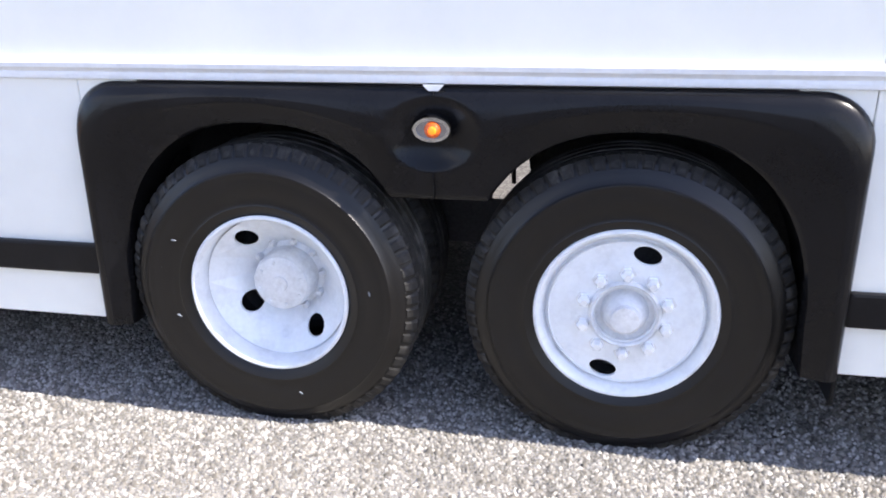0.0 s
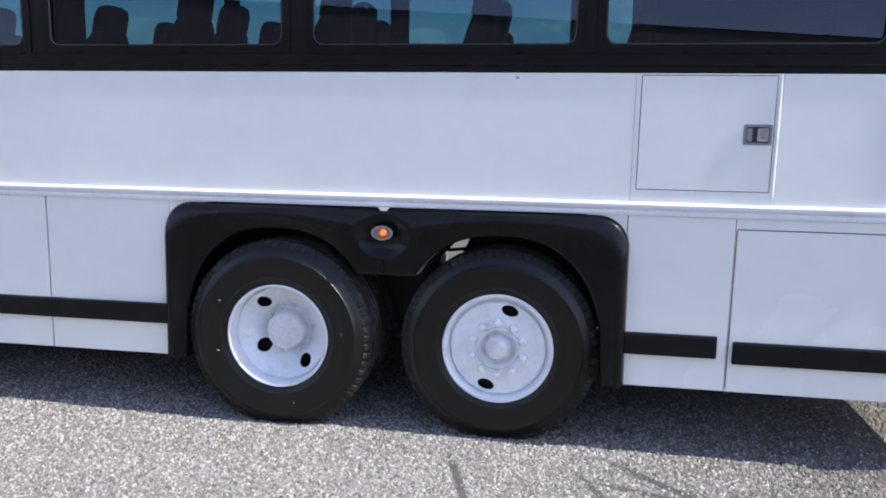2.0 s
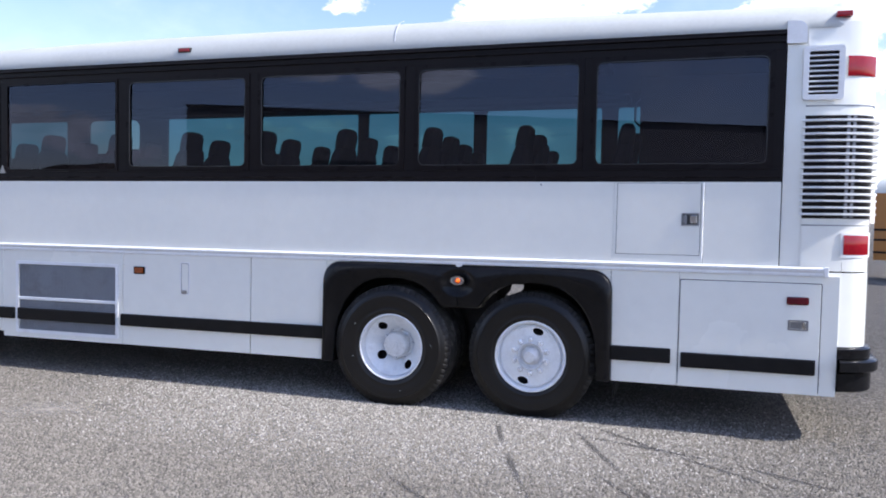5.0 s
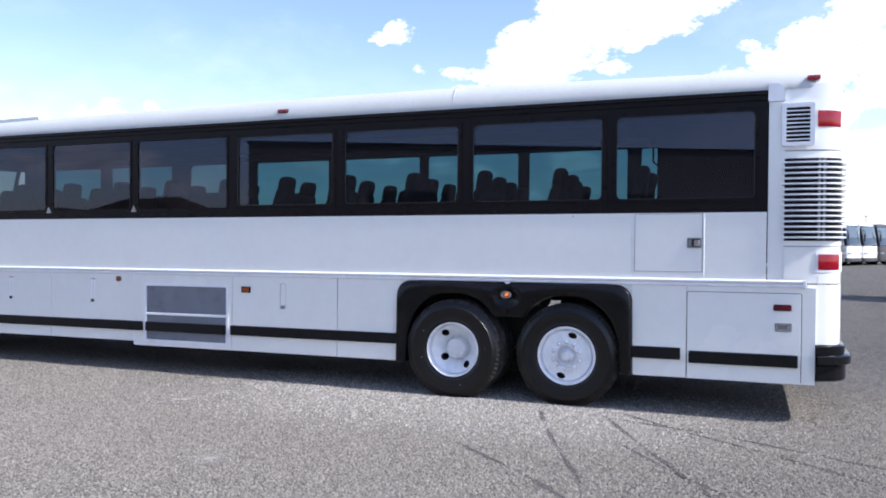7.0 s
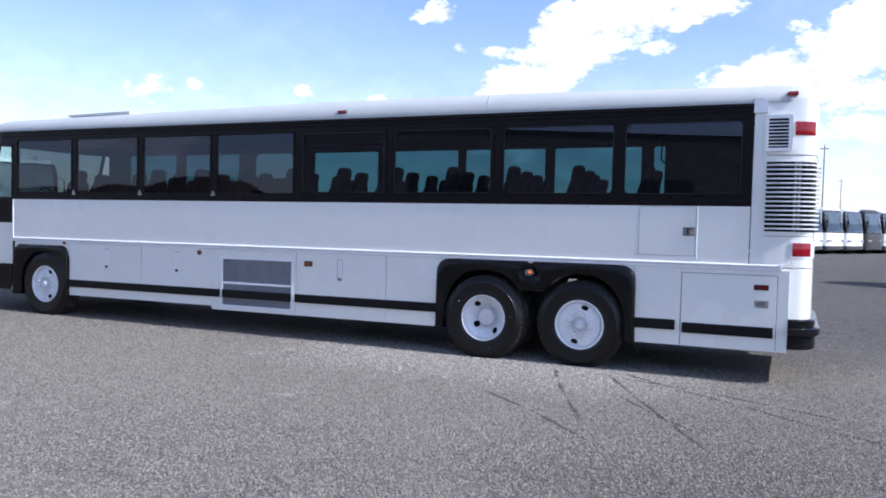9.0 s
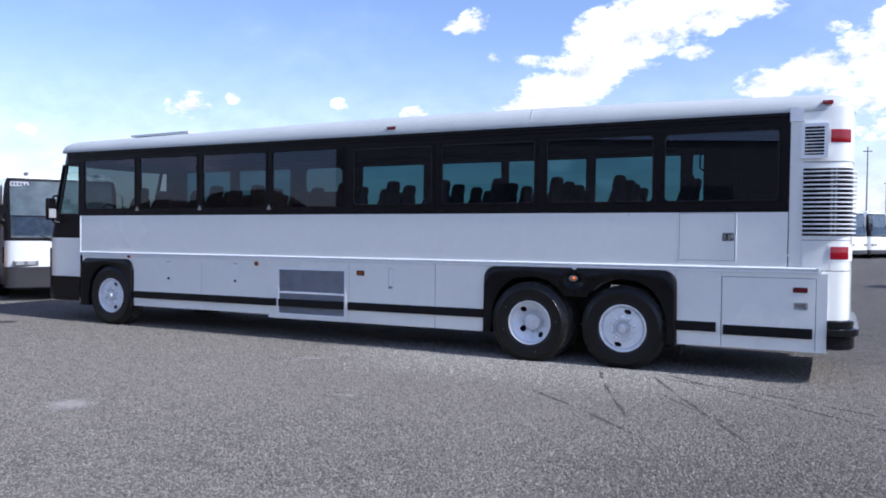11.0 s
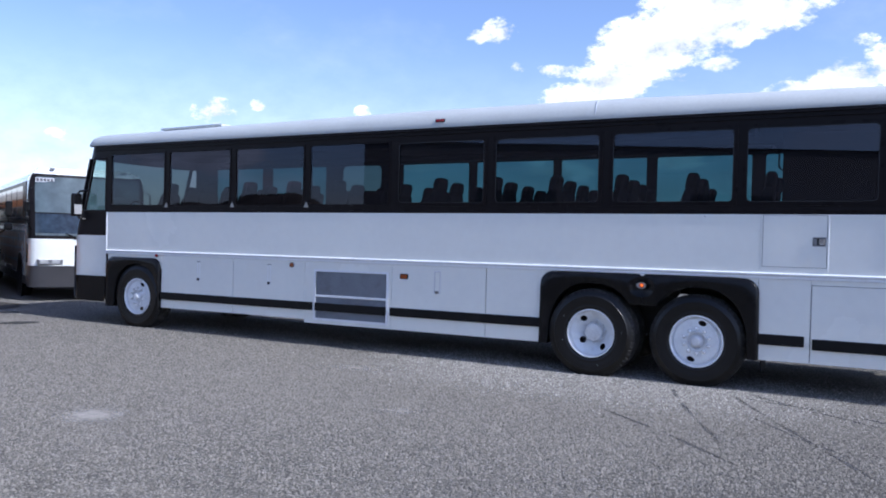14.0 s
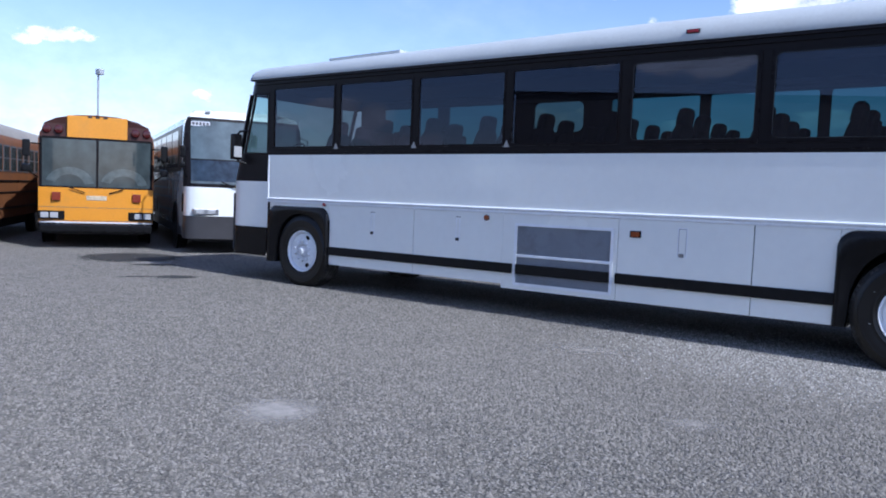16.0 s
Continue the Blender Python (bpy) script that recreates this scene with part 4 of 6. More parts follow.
# marker lamps along the side
def marker(x, z, w, h, material, label, base=SATIN, round_=True):
    r = h * 0.46 if round_ else 0.008
    y = 0.0
    m = cp("marker_lamp", slab(rounded(x - w / 2, x + w / 2, z - h / 2, z + h / 2, r, 8), y - 0.010, y + 0.004), base, None, label)
    k = 0.36
    cp("lens", slab(rounded(x - w * k, x + w * k, z - h * 0.36, z + h * 0.36, r * 0.72), y - 0.022, y - 0.009), material, m)
    return m


def oval(x, z, rx, rz, n=32):
    return [(x + rx * math.cos(2 * math.pi * k / n), z + rz * math.sin(2 * math.pi * k / n)) for k in range(n)]


m = cp("marker_lamp", ring(oval(0.354, 1.166, 0.061, 0.040), oval(0.354, 1.166, 0.050, 0.030), -0.066, -0.046), CHROME, None, "lit amber side marker in a bright oval bezel")
cp("reflector", slab(oval(0.354, 1.166, 0.052, 0.032), -0.058, -0.048), SATIN, m)
cp("lens", lathe([(0, 0.026), (0.014, 0.024), (0.024, 0.016), (0.028, 0.004), (0.028, -0.004)], 20, (0.357, -0.054, 1.165)), AMBER, m, smooth=True)
cp("bulb", lathe([(0, 0.033), (0.010, 0.031), (0.015, 0.022)], 14, (0.359, -0.054, 1.166)), lens_plastic("lit_bulb", (1.0, 0.16, 0.01), 0.7), m)
cp("lamp_boss", lathe([(0.030, 0.050), (0.040, 0.030), (0.046, 0.0), (0.050, -0.02)], 24, (0.355, 0.0, 1.171)), BLACK_PLASTIC, m, smooth=True)
marker(-4.97, 1.237, 0.088, 0.078, SIDE_AMBER, "small round amber and red marker lamp", CHROME)
marker(-7.83, 1.302, 0.075, 0.062, RED, "small red marker lamp above the front wheel", CHROME)
marker(-2.99, 1.138, 0.13, 0.075, SIDE_AMBER, "rectangular amber marker lamp", BLACK_PLASTIC, False)

# window band
WINDOWS = [(-8.99, -7.69), (-7.585, -6.245), (-6.135, -4.785), (-4.675, -3.275), (-3.145, -1.77), (-1.655, -0.20), (-0.08, 1.385), (1.475, 2.86)]
W0, W1 = 2.145, 3.045
cp("window_band_sill", box(-9.10, 2.945, 0.001, 0.05, SILL, W0 - 0.012, 0.003), BLACK_BAND, None, "black sill strip under the windows")
cp("sill_bead", box(-9.07, 2.94, -0.008, 0.002, SILL + 0.035, SILL + 0.048, 0.003), FRAME_DARK)
cp("window_band_head", box(-9.40, 2.945, 0.001, 0.05, W1 + 0.012, HEAD, 0.003), BLACK_BAND, None, "black header strip with drip rails")
for z, d in ((3.115, 0.018), (3.17, 0.026)):
    cp("drip_rail", box(-9.40, 2.945, -d, 0.002, z, z + 0.014, 0.003), BLACK_BAND)
edges = [-9.10] + [v for w in WINDOWS for v in w] + [2.945]
for k in range(0, len(edges), 2):
    cp("window_pillar", box(edges[k] - 0.012 if k else edges[k], edges[k + 1] + 0.012 if k < 16 else edges[k + 1], 0.004, 0.05, W0 - 0.02, W1 + 0.02), BLACK_BAND)
for k, (a, b) in enumerate(WINDOWS):
    r, e = (0.05, 0.012) if k < 4 else (0.075, 0.028)
    w = cp("side_window", ring(rounded(a - 0.014, b + 0.014, W0 - 0.014, W1 + 0.014, 0.006), rounded(a + e, b - e, W0 + e, W1 - e, r - 0.02), -0.006, 0.02), FRAME_DARK, None, "dark tinted coach window in a black frame")
    if k > 3:
        cp("bright_seal", ring(rounded(a + 0.028, b - 0.028, W0 + 0.028, W1 - 0.028, r - 0.018), rounded(a + 0.036, b - 0.036, W0 + 0.036, W1 - 0.036, r - 0.026), -0.010, -0.004), SEAL, w, "thin grey rubber seal")
    g = cp("pane", sheet(rounded(a + 0.006, b - 0.006, W0 + 0.006, W1 - 0.006, r - 0.03), 0.008), TINT_FRONT if k < 4 else TINT, w)
for x in (-7.638, -6.19, -4.73):
    cp("pillar_clip", slab([(x - 0.045, W0 - 0.03), (x + 0.045, W0 - 0.03), (x, W0 + 0.055)], -0.008, 0.001), SATIN)

# far side
cp("far_side_panel", box(-9.5, -8.9, FAR - 0.035, FAR, BOT, SILL), WHITE)
cp("far_side_panel", box(-7.7, -0.95, FAR - 0.035, FAR, BOT, 1.3), WHITE)
cp("far_side_panel", box(1.69, 3.4, FAR - 0.035, FAR, BOT, 1.3), WHITE)
cp("far_belt_panel", box(-9.5, 3.4, FAR - 0.035, FAR, 1.3, W0 + 0.03), WHITE)
cp("far_window_head", box(-9.5, 3.4, FAR - 0.05, FAR, 2.995, HEAD), BLACK_BAND)
FARW = [(-8.95, -7.72), (-7.52, -6.20), (-5.86, -4.98), (-4.56, -3.23), (-3.11, -1.72), (-1.61, -0.22), (-0.09, 1.29), (1.445, 2.80)]
edges = [-9.5] + [v for w in FARW for v in w] + [3.4]
for k in range(0, len(edges), 2):
    cp("window_pillar", box(edges[k], edges[k + 1], FAR - 0.05, FAR, W0, 3.0), BLACK_BAND)
for a, b in FARW:
    raised = b - a < 1.0
    low, r = (2.53, 0.10) if raised else (W0 + 0.03, 0.03)
    w = cp("side_window", ring(rounded(a - 0.012, b + 0.012, W0 - 0.002, 3.002, 0.004), rounded(a + 0.015, b - 0.015, low, 2.985, r), FAR - 0.055, FAR - 0.03), FRAME_DARK, None, "dark tinted coach window in a black frame")
    cp("pane", sheet(rounded(a - 0.005, b + 0.005, W0 + 0.01, 2.995, 0.03), FAR - 0.02), TINT_EXIT if raised else TINT_FAR, w)

# cabin
cp("cabin_floor", box(-9.6, 3.3, 0.06, FAR - 0.06, 1.425, 1.435), INNER)
cp("cabin_ceiling", box(-9.4, 3.2, 0.06, FAR - 0.06, 3.14, 3.17), INNER)
cp("parcel_rack", box(-8.6, 1.6, 0.06, 0.42, 2.93, 3.06, 0.03), INNER)
cp("parcel_rack", box(-8.6, 1.6, FAR - 0.42, FAR - 0.06, 2.99, 3.09, 0.03), INNER)
cp("washroom_wall", box(1.765, 1.795, 1.5, FAR - 0.06, 1.5, 3.14), INNER)
cp("washroom_wall", box(1.795, 3.2, 1.5, 1.53, 1.5, 3.14), INNER)
cp("rear_bulkhead", box(3.0, 3.04, 0.06, FAR - 0.06, 1.5, 3.14), INNER)
cp("grab_handle", tube([(1.76, 1.53, 2.92), (1.72, 1.47, 2.87), (1.72, 1.47, 2.70), (1.76, 1.53, 2.66)], 0.012, 6), INNER)

# roof
def roof_rows():
    prof = [(0.0, HEAD), (-0.004, 3.24), (0.002, 3.285), (0.022, 3.348), (0.062, 3.412), (0.13, 3.470), (0.26, 3.522), (0.52, 3.562), (0.9, 3.585), (FAR / 2, 3.594)]
    prof = prof + [(FAR - y, z) for y, z in prof[-2::-1]]
    rows = []
    for x, drop, inset in ((-9.67, 0.20, 0.14), (-9.64, 0.09, 0.07), (-9.56, 0.03, 0.02), (-9.44, 0.0, 0.0), (-6.0, 0, 0), (-3.0, 0, 0), (0.0, 0, 0), (1.5, 0, 0), (2.95, 0, 0), (3.25, 0.006, 0.012), (3.44, 0.03, 0.05), (3.56, 0.08, 0.11), (3.62, 0.17, 0.22), (3.64, 0.27, 0.34)):
        row = []
        for y, z in prof:
            yy = inset + y * (FAR - 2 * inset) / FAR
            low = 1 - 0.30 * min(1.0, max(0.0, (-1.0 - x) / 8.4)) - 0.25 * min(1.0, max(0.0, (x + 1.5) / 4.5))
            row.append((x, yy, HEAD + (z - HEAD) * low * (1 - min(0.95, drop / 0.35))))
        rows.append(row)
    return rows


cp("roof", loft(roof_rows(), True), ROOF_WHITE, None, "white curved roof with faint dust", smooth=True)
cp("roof_cap_joint", slab([(2.945, 3.10), (3.09, 3.10), (3.09, 3.20), (3.083, 3.235), (3.062, 3.26), (3.03, 3.272), (2.945, 3.275)], -0.012, 0.012), WHITE_TRIM, None, "white end cap of the roof gutter")
for x in (-0.30,):
    cp("roof_seam", loft([[(x + dx, y, z + 0.003) for y, z in ((0.001, 3.28), (0.021, 3.348), (0.061, 3.412), (0.129, 3.470), (0.26, 3.522))] for dx in (0, 0.012)], False), WHITE_TRIM)
hat = cp("roof_hatch", box(-8.2, -6.9, 0.5, 2.1, 3.40, 3.500, 0.01), ROOF_WHITE, None, "low white roof hatch with a raised lid")
cp("hatch_lid", slab([(-8.25, 3.520), (-6.85, 3.538), (-6.85, 3.490), (-8.25, 3.488)], 0.42, 2.15), ROOF_WHITE, hat)
for x in (-8.1, -7.5, -6.95):
    cp("hatch_hinge", box(x, x + 0.06, 0.45, 0.5, 3.45, 3.49), SATIN, hat)
m = cp("roof_marker", box(-2.555, -2.41, -0.006, 0.07, 3.285, 3.332, 0.008, 2), DARK_STEEL, None, "small red roof clearance lamp")
cp("lens", box(-2.54, -2.425, -0.016, 0.05, 3.293, 3.325, 0.008, 2), RED, m)
m = cp("roof_marker", box(-9.54, -9.46, 0.03, 0.1, 3.235, 3.275, 0.008, 2), SATIN, None, "small front roof clearance lamp")

# rear corner
def plan(inset=0.0, last=0.7):
    """The rounded rear corner seen from above."""
    pts = [(2.955, 0.012), (3.10, 0.016), (3.25, 0.022), (3.36, 0.034), (3.44, 0.058), (3.495, 0.095), (3.53, 0.145), (3.553, 0.22), (3.565, 0.32), (3.575, last)]
    pts = [(x if x < 3.25 else 3.25 + (x - 3.25) * 1.2, y) for x, y in pts]
    out = []
    for i, (x, y) in enumerate(pts):
        a, b = Vector(pts[max(i - 1, 0)]), Vector(pts[min(i + 1, len(pts) - 1)])
        t = (b - a).normalized()
        n = Vector((-t.y, t.x))
        out.append((x + n.x * inset, y + n.y * inset))
    return out


def corner(name, z0, z1, material, inset=0.0, start=0.0, label="", thick=0.02):
    pts = [(max(x, start), y) for x, y in plan(inset) if x >= start - 0.08]
    inner = [(max(x, start), y) for x, y in plan(inset + thick) if x >= start - 0.08]
    n = min(len(pts), len(inner))
    pts, inner = pts[-n:], inner[-n:]
    rows = [[(x, y, z0) for x, y in inner], [(x, y, z0) for x, y in pts], [(x, y, z1) for x, y in pts], [(x, y, z1) for x, y in inner], [(x, y, z0) for x, y in inner]]
    return cp(name, loft(rows, True), material, None, label, smooth=True)


corner("corner_post", 1.372, 3.21, WHITE, 0.004, 0.0, "white rear corner post")
corner("corner_panel", 1.345, 1.695, WHITE, -0.002, 3.055, "white rear corner panel")
corner("corner_panel", 0.760, 1.335, WHITE, -0.004, 3.312, "white lower corner panel")
corner("corner_panel", 2.625, 3.26, WHITE, -0.003, 3.06, "white upper corner panel")
corner("panel_joint", 1.694, 1.704, SATIN, 0.001, 3.055)
corner("panel_joint", 2.614, 2.624, SATIN, 0.001, 3.055)
corner("louvre_sill", 1.705, 1.752, WHITE, -0.004, 3.06)
lou = corner("louvre_backing", 1.752, 2.545, BLACK_BAND, -0.0015, 3.085, "white engine louvre over a black opening", 0.01)
for k in range(15):
    z = 1.790 + k * 0.0515
    pts = [(x, y) for x, y in plan(-0.042) if x > 3.07]
    pts[0] = (3.082, pts[0][1] + 0.022)
    rows = []
    inner = [(x, y) for x, y in plan(-0.006) if x > 3.07]
    inner[0] = (3.082, inner[0][1])
    for (x, y), (xi, yi) in zip(pts, inner):
        rows.append([(xi, yi, z + 0.006), (x, y, z + 0.004), (x, y, z - 0.010), (xi, yi, z - 0.014), (xi, yi, z + 0.006)])
    cp("louvre_slat", loft(rows, True), WHITE_TRIM, lou, smooth=False)
for x in (3.395, 3.44):
    y = 0.03 if x < 3.42 else 0.05
    cp("louvre_stay", box(x, x + 0.022, y - 0.012, y + 0.004, 1.76, 2.54), SATIN, lou)
vent = cp("corner_vent", ring(rounded(3.068, 3.356, 2.660, 3.072, 0.03), rounded(3.108, 3.316, 2.70, 3.03, 0.012), -0.022, 0.02), WHITE_TRIM, None, "small white framed louvre vent")
cp("vent_back", box(3.10, 3.32, 0.004, 0.010, 2.69, 3.04), BLACK_BAND, vent)
for k in range(8):
    z = 2.725 + k * 0.039
    cp("vent_slat", box(3.104, 3.32, -0.016, 0.006, z - 0.006, z + 0.006, 0.002), WHITE_TRIM, vent)


def tail_lamp(z, x0, h, label):
    def clipped(inset):
        run = plan(inset)
        k = next(i for i, p in enumerate(run) if p[0] >= x0)
        f = (x0 - run[k - 1][0]) / (run[k][0] - run[k - 1][0])
        return [(x0, run[k - 1][1] + f * (run[k][1] - run[k - 1][1]))] + run[k:-3]

    pts = clipped(-0.010)
    rows = [[(x, y, z - h / 2) for x, y in pts], [(x, y - 0.006, z - h * 0.35) for x, y in pts], [(x, y - 0.006, z + h * 0.35) for x, y in pts], [(x, y, z + h / 2) for x, y in pts]]
    back = [[(x, y, zz) for x, y in clipped(0.0)] for zz in (z + h / 2, z - h / 2)]
    t = cp("tail_lamp", loft(rows + back + rows[:1], True), RED, None, label, smooth=True)
    return t


tail_lamp(2.918, 3.385, 0.152, "red wraparound upper tail lamp")
tail_lamp(1.550, 3.405, 0.150, "red wraparound lower tail lamp")
corner("lamp_bezel", 1.455, 1.645, WHITE_TRIM, -0.008, 3.372, "white lamp surround")
m = cp("roof_marker", box(3.288, 3.402, 0.003, 0.09, 3.29, 3.333, 0.012, 2), RED, None, "small red rear clearance lamp")
# rear face
cp("rear_wall", box(3.55, 3.636, 0.5, FAR - 0.03, 0.8, 3.27), WHITE)
# bumper: two stepped bars turning the corner
def bumper(z0, z1, grow, x0):
    pts = [(max(x, x0), y) for x, y in plan(-grow, 2.3) if x >= x0 - 0.06]
    inner = [(max(x, x0), y) for x, y in plan(-grow + 0.14, 2.3) if x >= x0 - 0.06]
    n = min(len(pts), len(inner))
    pts, inner = pts[-n:], inner[-n:]
    b = 0.012
    mid = [(x + (xi - x) * 0.12, y + (yi - y) * 0.12) for (x, y), (xi, yi) in zip(pts, inner)]
    rows = [[(x, y, z0) for x, y in inner], [(x, y, z0) for x, y in mid], [(x, y, z0 + b) for x, y in pts], [(x, y, z1 - b) for x, y in pts], [(x, y, z1) for x, y in mid], [(x, y, z1) for x, y in inner], [(x, y, z0) for x, y in inner]]
    return loft(rows, True)


bump = cp("rear_bumper", bumper(0.415, 0.575, 0.055, 3.385), BLACK_PLASTIC, None, "black moulded rear bumper", smooth=True)
cp("bumper_step", bumper(0.570, 0.665, 0.10, 3.40), BLACK_PLASTIC, bump, smooth=True)
cp("bumper_top", bumper(0.660, 0.755, 0.045, 3.39), BLACK_PLASTIC, bump, smooth=True)

# front end
def nose(z):
    """The front's outline from above at height z: (x, y) from the near side to the far side."""
    lean = 0.0 if z < 1.6 else (z - 1.6) / 1.6 * 0.42
    f, r = XF + lean, 0.30
    near = [(f + r - r * math.sin(radians(a)), r - r * math.cos(radians(a))) for a in range(0, 91, 15)]
    return [(-9.08, 0.0), (f + r + 0.03, 0.0)] + near + [(f - 0.04, FAR / 2)] + [(x, FAR - y) for x, y in near[::-1]] + [(f + r + 0.03, FAR), (-9.08, FAR)]


def nose_piece(name, zs, material, label="", grow=0.0):
    rows = [[(x - (grow if x < -9.2 else 0), y - (grow if y < 0.01 else 0), z) for x, y in nose(z)] for z in zs]
    return cp(name, loft(rows, False), material, None, label, smooth=True)


nose_piece("front_bumper", (0.45, 0.46, 0.70, 0.90), BLACK_PLASTIC, "black front bumper", 0.015)
nose_piece("front_panel", (0.90, 1.25, 1.62), WHITE, "white lower front panel")
nose_piece("front_black_panel", (1.62, 1.85, 2.06), BLACK_BAND, "black panel under the windscreen")
nose_piece("windscreen_header", (2.985, 3.12, 3.21), BLACK_BAND, "black header above the windscreen")
screen = cp("windscreen", loft([[(x + 0.01, y, z) for x, y in nose(z)[5:-5]] for z in (2.06, 2.5, 2.99)], False), CLEAR, None, "tall raked windscreen")
cp("screen_post", tube([(*[v + d for v, d in zip(nose(2.06)[5], (0, 0))], 2.06), (*nose(2.99)[5], 2.99)], 0.035, 8), BLACK_BAND, screen)
cp("screen_post", tube([(*nose(2.06)[-6], 2.06), (*nose(2.99)[-6], 2.99)], 0.035, 8), BLACK_BAND, screen)
dw = cp("driver_window", sheet([(-9.63, 2.07), (-9.13, 2.06), (-9.13, 2.975), (-9.40, 2.975)], 0.012), CLEAR, None, "clear greenish driver's side window")
for a, b in (((-9.66, 2.06), (-9.42, 2.985)), ((-9.115, 2.05), (-9.115, 2.985)), ((-9.64, 2.055), (-9.11, 2.05)), ((-9.42, 2.985), (-9.11, 2.985))):
    cp("window_bar", tube([(a[0], 0.012, a[1]), (b[0], 0.012, b[1])], 0.022, 6), BLACK_BAND, dw)
cp("skirt_front", box(-9.06, -9.02, 0.0, 0.04, 0.42, 1.3), BLACK_PLASTIC)
# mirror on the front corner
mir = cp("mirror_arm", tube([(-9.56, 0.02, 2.42), (-9.66, -0.10, 2.40), (-9.68, -0.14, 2.34)], 0.018, 8), BLACK_PLASTIC, None, "black tubular mirror arm")
cp("mirror_brace", tube([(-9.62, 0.03, 1.90), (-9.67, -0.10, 1.92), (-9.68, -0.14, 1.98)], 0.018, 8), BLACK_PLASTIC, mir)
cp("mirror_head", box(-9.74, -9.64, -0.24, -0.06, 1.95, 2.36, 0.04, 3), BLACK_PLASTIC, mir, "black rear-view mirror housing")
cp("mirror_glass", box(-9.645, -9.634, -0.225, -0.075, 1.99, 2.16, 0.004), LAMP_CLEAR, mir, "bright mirror glass")
# dash, wheel, seat of the driver
cp("dashboard", box(-9.85, -9.35, 0.3, FAR - 0.3, 1.5, 1.95, 0.05, 2), INNER)
cp("steering_wheel", lathe([(0.20, 0.0), (0.215, 0.012), (0.23, 0.0), (0.215, -0.012), (0.20, 0.0)], 24, (-9.2, 0.75, 2.05)), INNER)


# ---- seats ----
def seat_pair(x, y):
    """Two joined coach seats that face the front."""
    s = thing("passenger_seat", (x, y, 1.5), "dark fabric double coach seat with headrests", "seat", "coach seats")
    part("pedestal", box(x - 0.45, x - 0.05, y - 0.3, y + 0.3, 1.5, 1.78, 0.02), INNER, s)
    part("seat_cushion", box(x - 0.52, x - 0.02, y - 0.46, y + 0.46, 1.78, 1.93, 0.05, 2), FABRIC, s)
    for d, back, low in ((-0.23, 0.02, 0.0), (0.23, 0.05, 0.035)):
        rows = []
        for z, dx, hw, th in ((1.85, 0.0, 0.20, 0.06), (2.0, 0.03, 0.215, 0.075), (2.25, 0.08, 0.21, 0.07), (2.40, 0.11, 0.19, 0.06), (2.46, 0.12, 0.15, 0.05)):
            rows.append([(x + dx + back * (z - 1.85) / 0.7 + th * cx, y + d + hw * cy, z - low * (z - 1.85) / 0.7) for cx, cy in ((-1, -0.8), (-1, 0.8), (-0.6, 1), (0.6, 1), (1, 0.8), (1, -0.8), (0.6, -1), (-0.6, -1), (-1, -0.8))])
        b = part("backrest", loft(rows, True), FABRIC, s, smooth=True)
        rows = []
        for z, dx, hw, th in ((2.43, 0.11, 0.11, 0.045), (2.47, 0.115, 0.135, 0.06), (2.58, 0.13, 0.135, 0.06), (2.625, 0.135, 0.12, 0.05), (2.645, 0.137, 0.08, 0.03)):
            rows.append([(x + dx + back * (z - 1.85) / 0.7 + th * cx, y + d + hw * cy, z - low * (z - 1.85) / 0.7) for cx, cy in ((-1, -0.8), (-1, 0.8), (-0.6, 1), (0.6, 1), (1, 0.8), (1, -0.8), (0.6, -1), (-0.6, -1), (-1, -0.8))])
        part("headrest", loft(rows, True), FABRIC, b, smooth=True)
    return s


first = seat_pair(0.70, 0.58)
first.matrix_basis = pose(0.70, 0.58, 1.40)
for k in range(-1, 11):
    for x, y in ((0.70 - 0.875 * k, 0.58), (0.58 - 0.87 * k, 2.0)):
        if (k == 0 and y < 1) or (k == -1 and y > 1):
            continue
        lean = 0 if k == -1 else random.uniform(-0.5, 1)
        copy_thing(first, pose(x + random.uniform(-0.02, 0.02), y, (1.40 if y < 1 else 1.37) + SLOPE * (x - 1), 0, lean, 0))


# ---- other vehicles ----
def outline(half, low, side, crown, n=6):
    """Half the section of a bus body, mirrored: (y, z) from one sill over the roof to the other."""
    pts = [(half, low), (half, side)]
    for k in range(1, n + 1):
        a = radians(90 * k / n)
        pts.append((half * math.cos(a) ** 0.75 if k < n else 0.0, side + (crown - side) * math.sin(a)))
    return pts + [(-y, z) for y, z in pts[-2::-1]]


def simple_wheel(parent, x, y, z, out, r, paint):
    w = part("wheel", lathe([(r * 0.56, -0.03), (r * 0.56, 0.0), (r * 0.5, -0.02), (r * 0.42, -0.07), (r * 0.25, -0.06), (r * 0.2, 0.0), (0, 0.01)], 28, (x, y, z), out), paint, parent, smooth=True)
    part("tyre", lathe([(r * 0.54, -0.04), (r * 0.58, 0.0), (r * 0.8, 0.02), (r * 0.94, 0.005), (r, -0.03), (r, -0.24), (r * 0.9, -0.27), (r * 0.5, -0.27)], 32, (x, y, z), out), RUBBER, w, smooth=True)


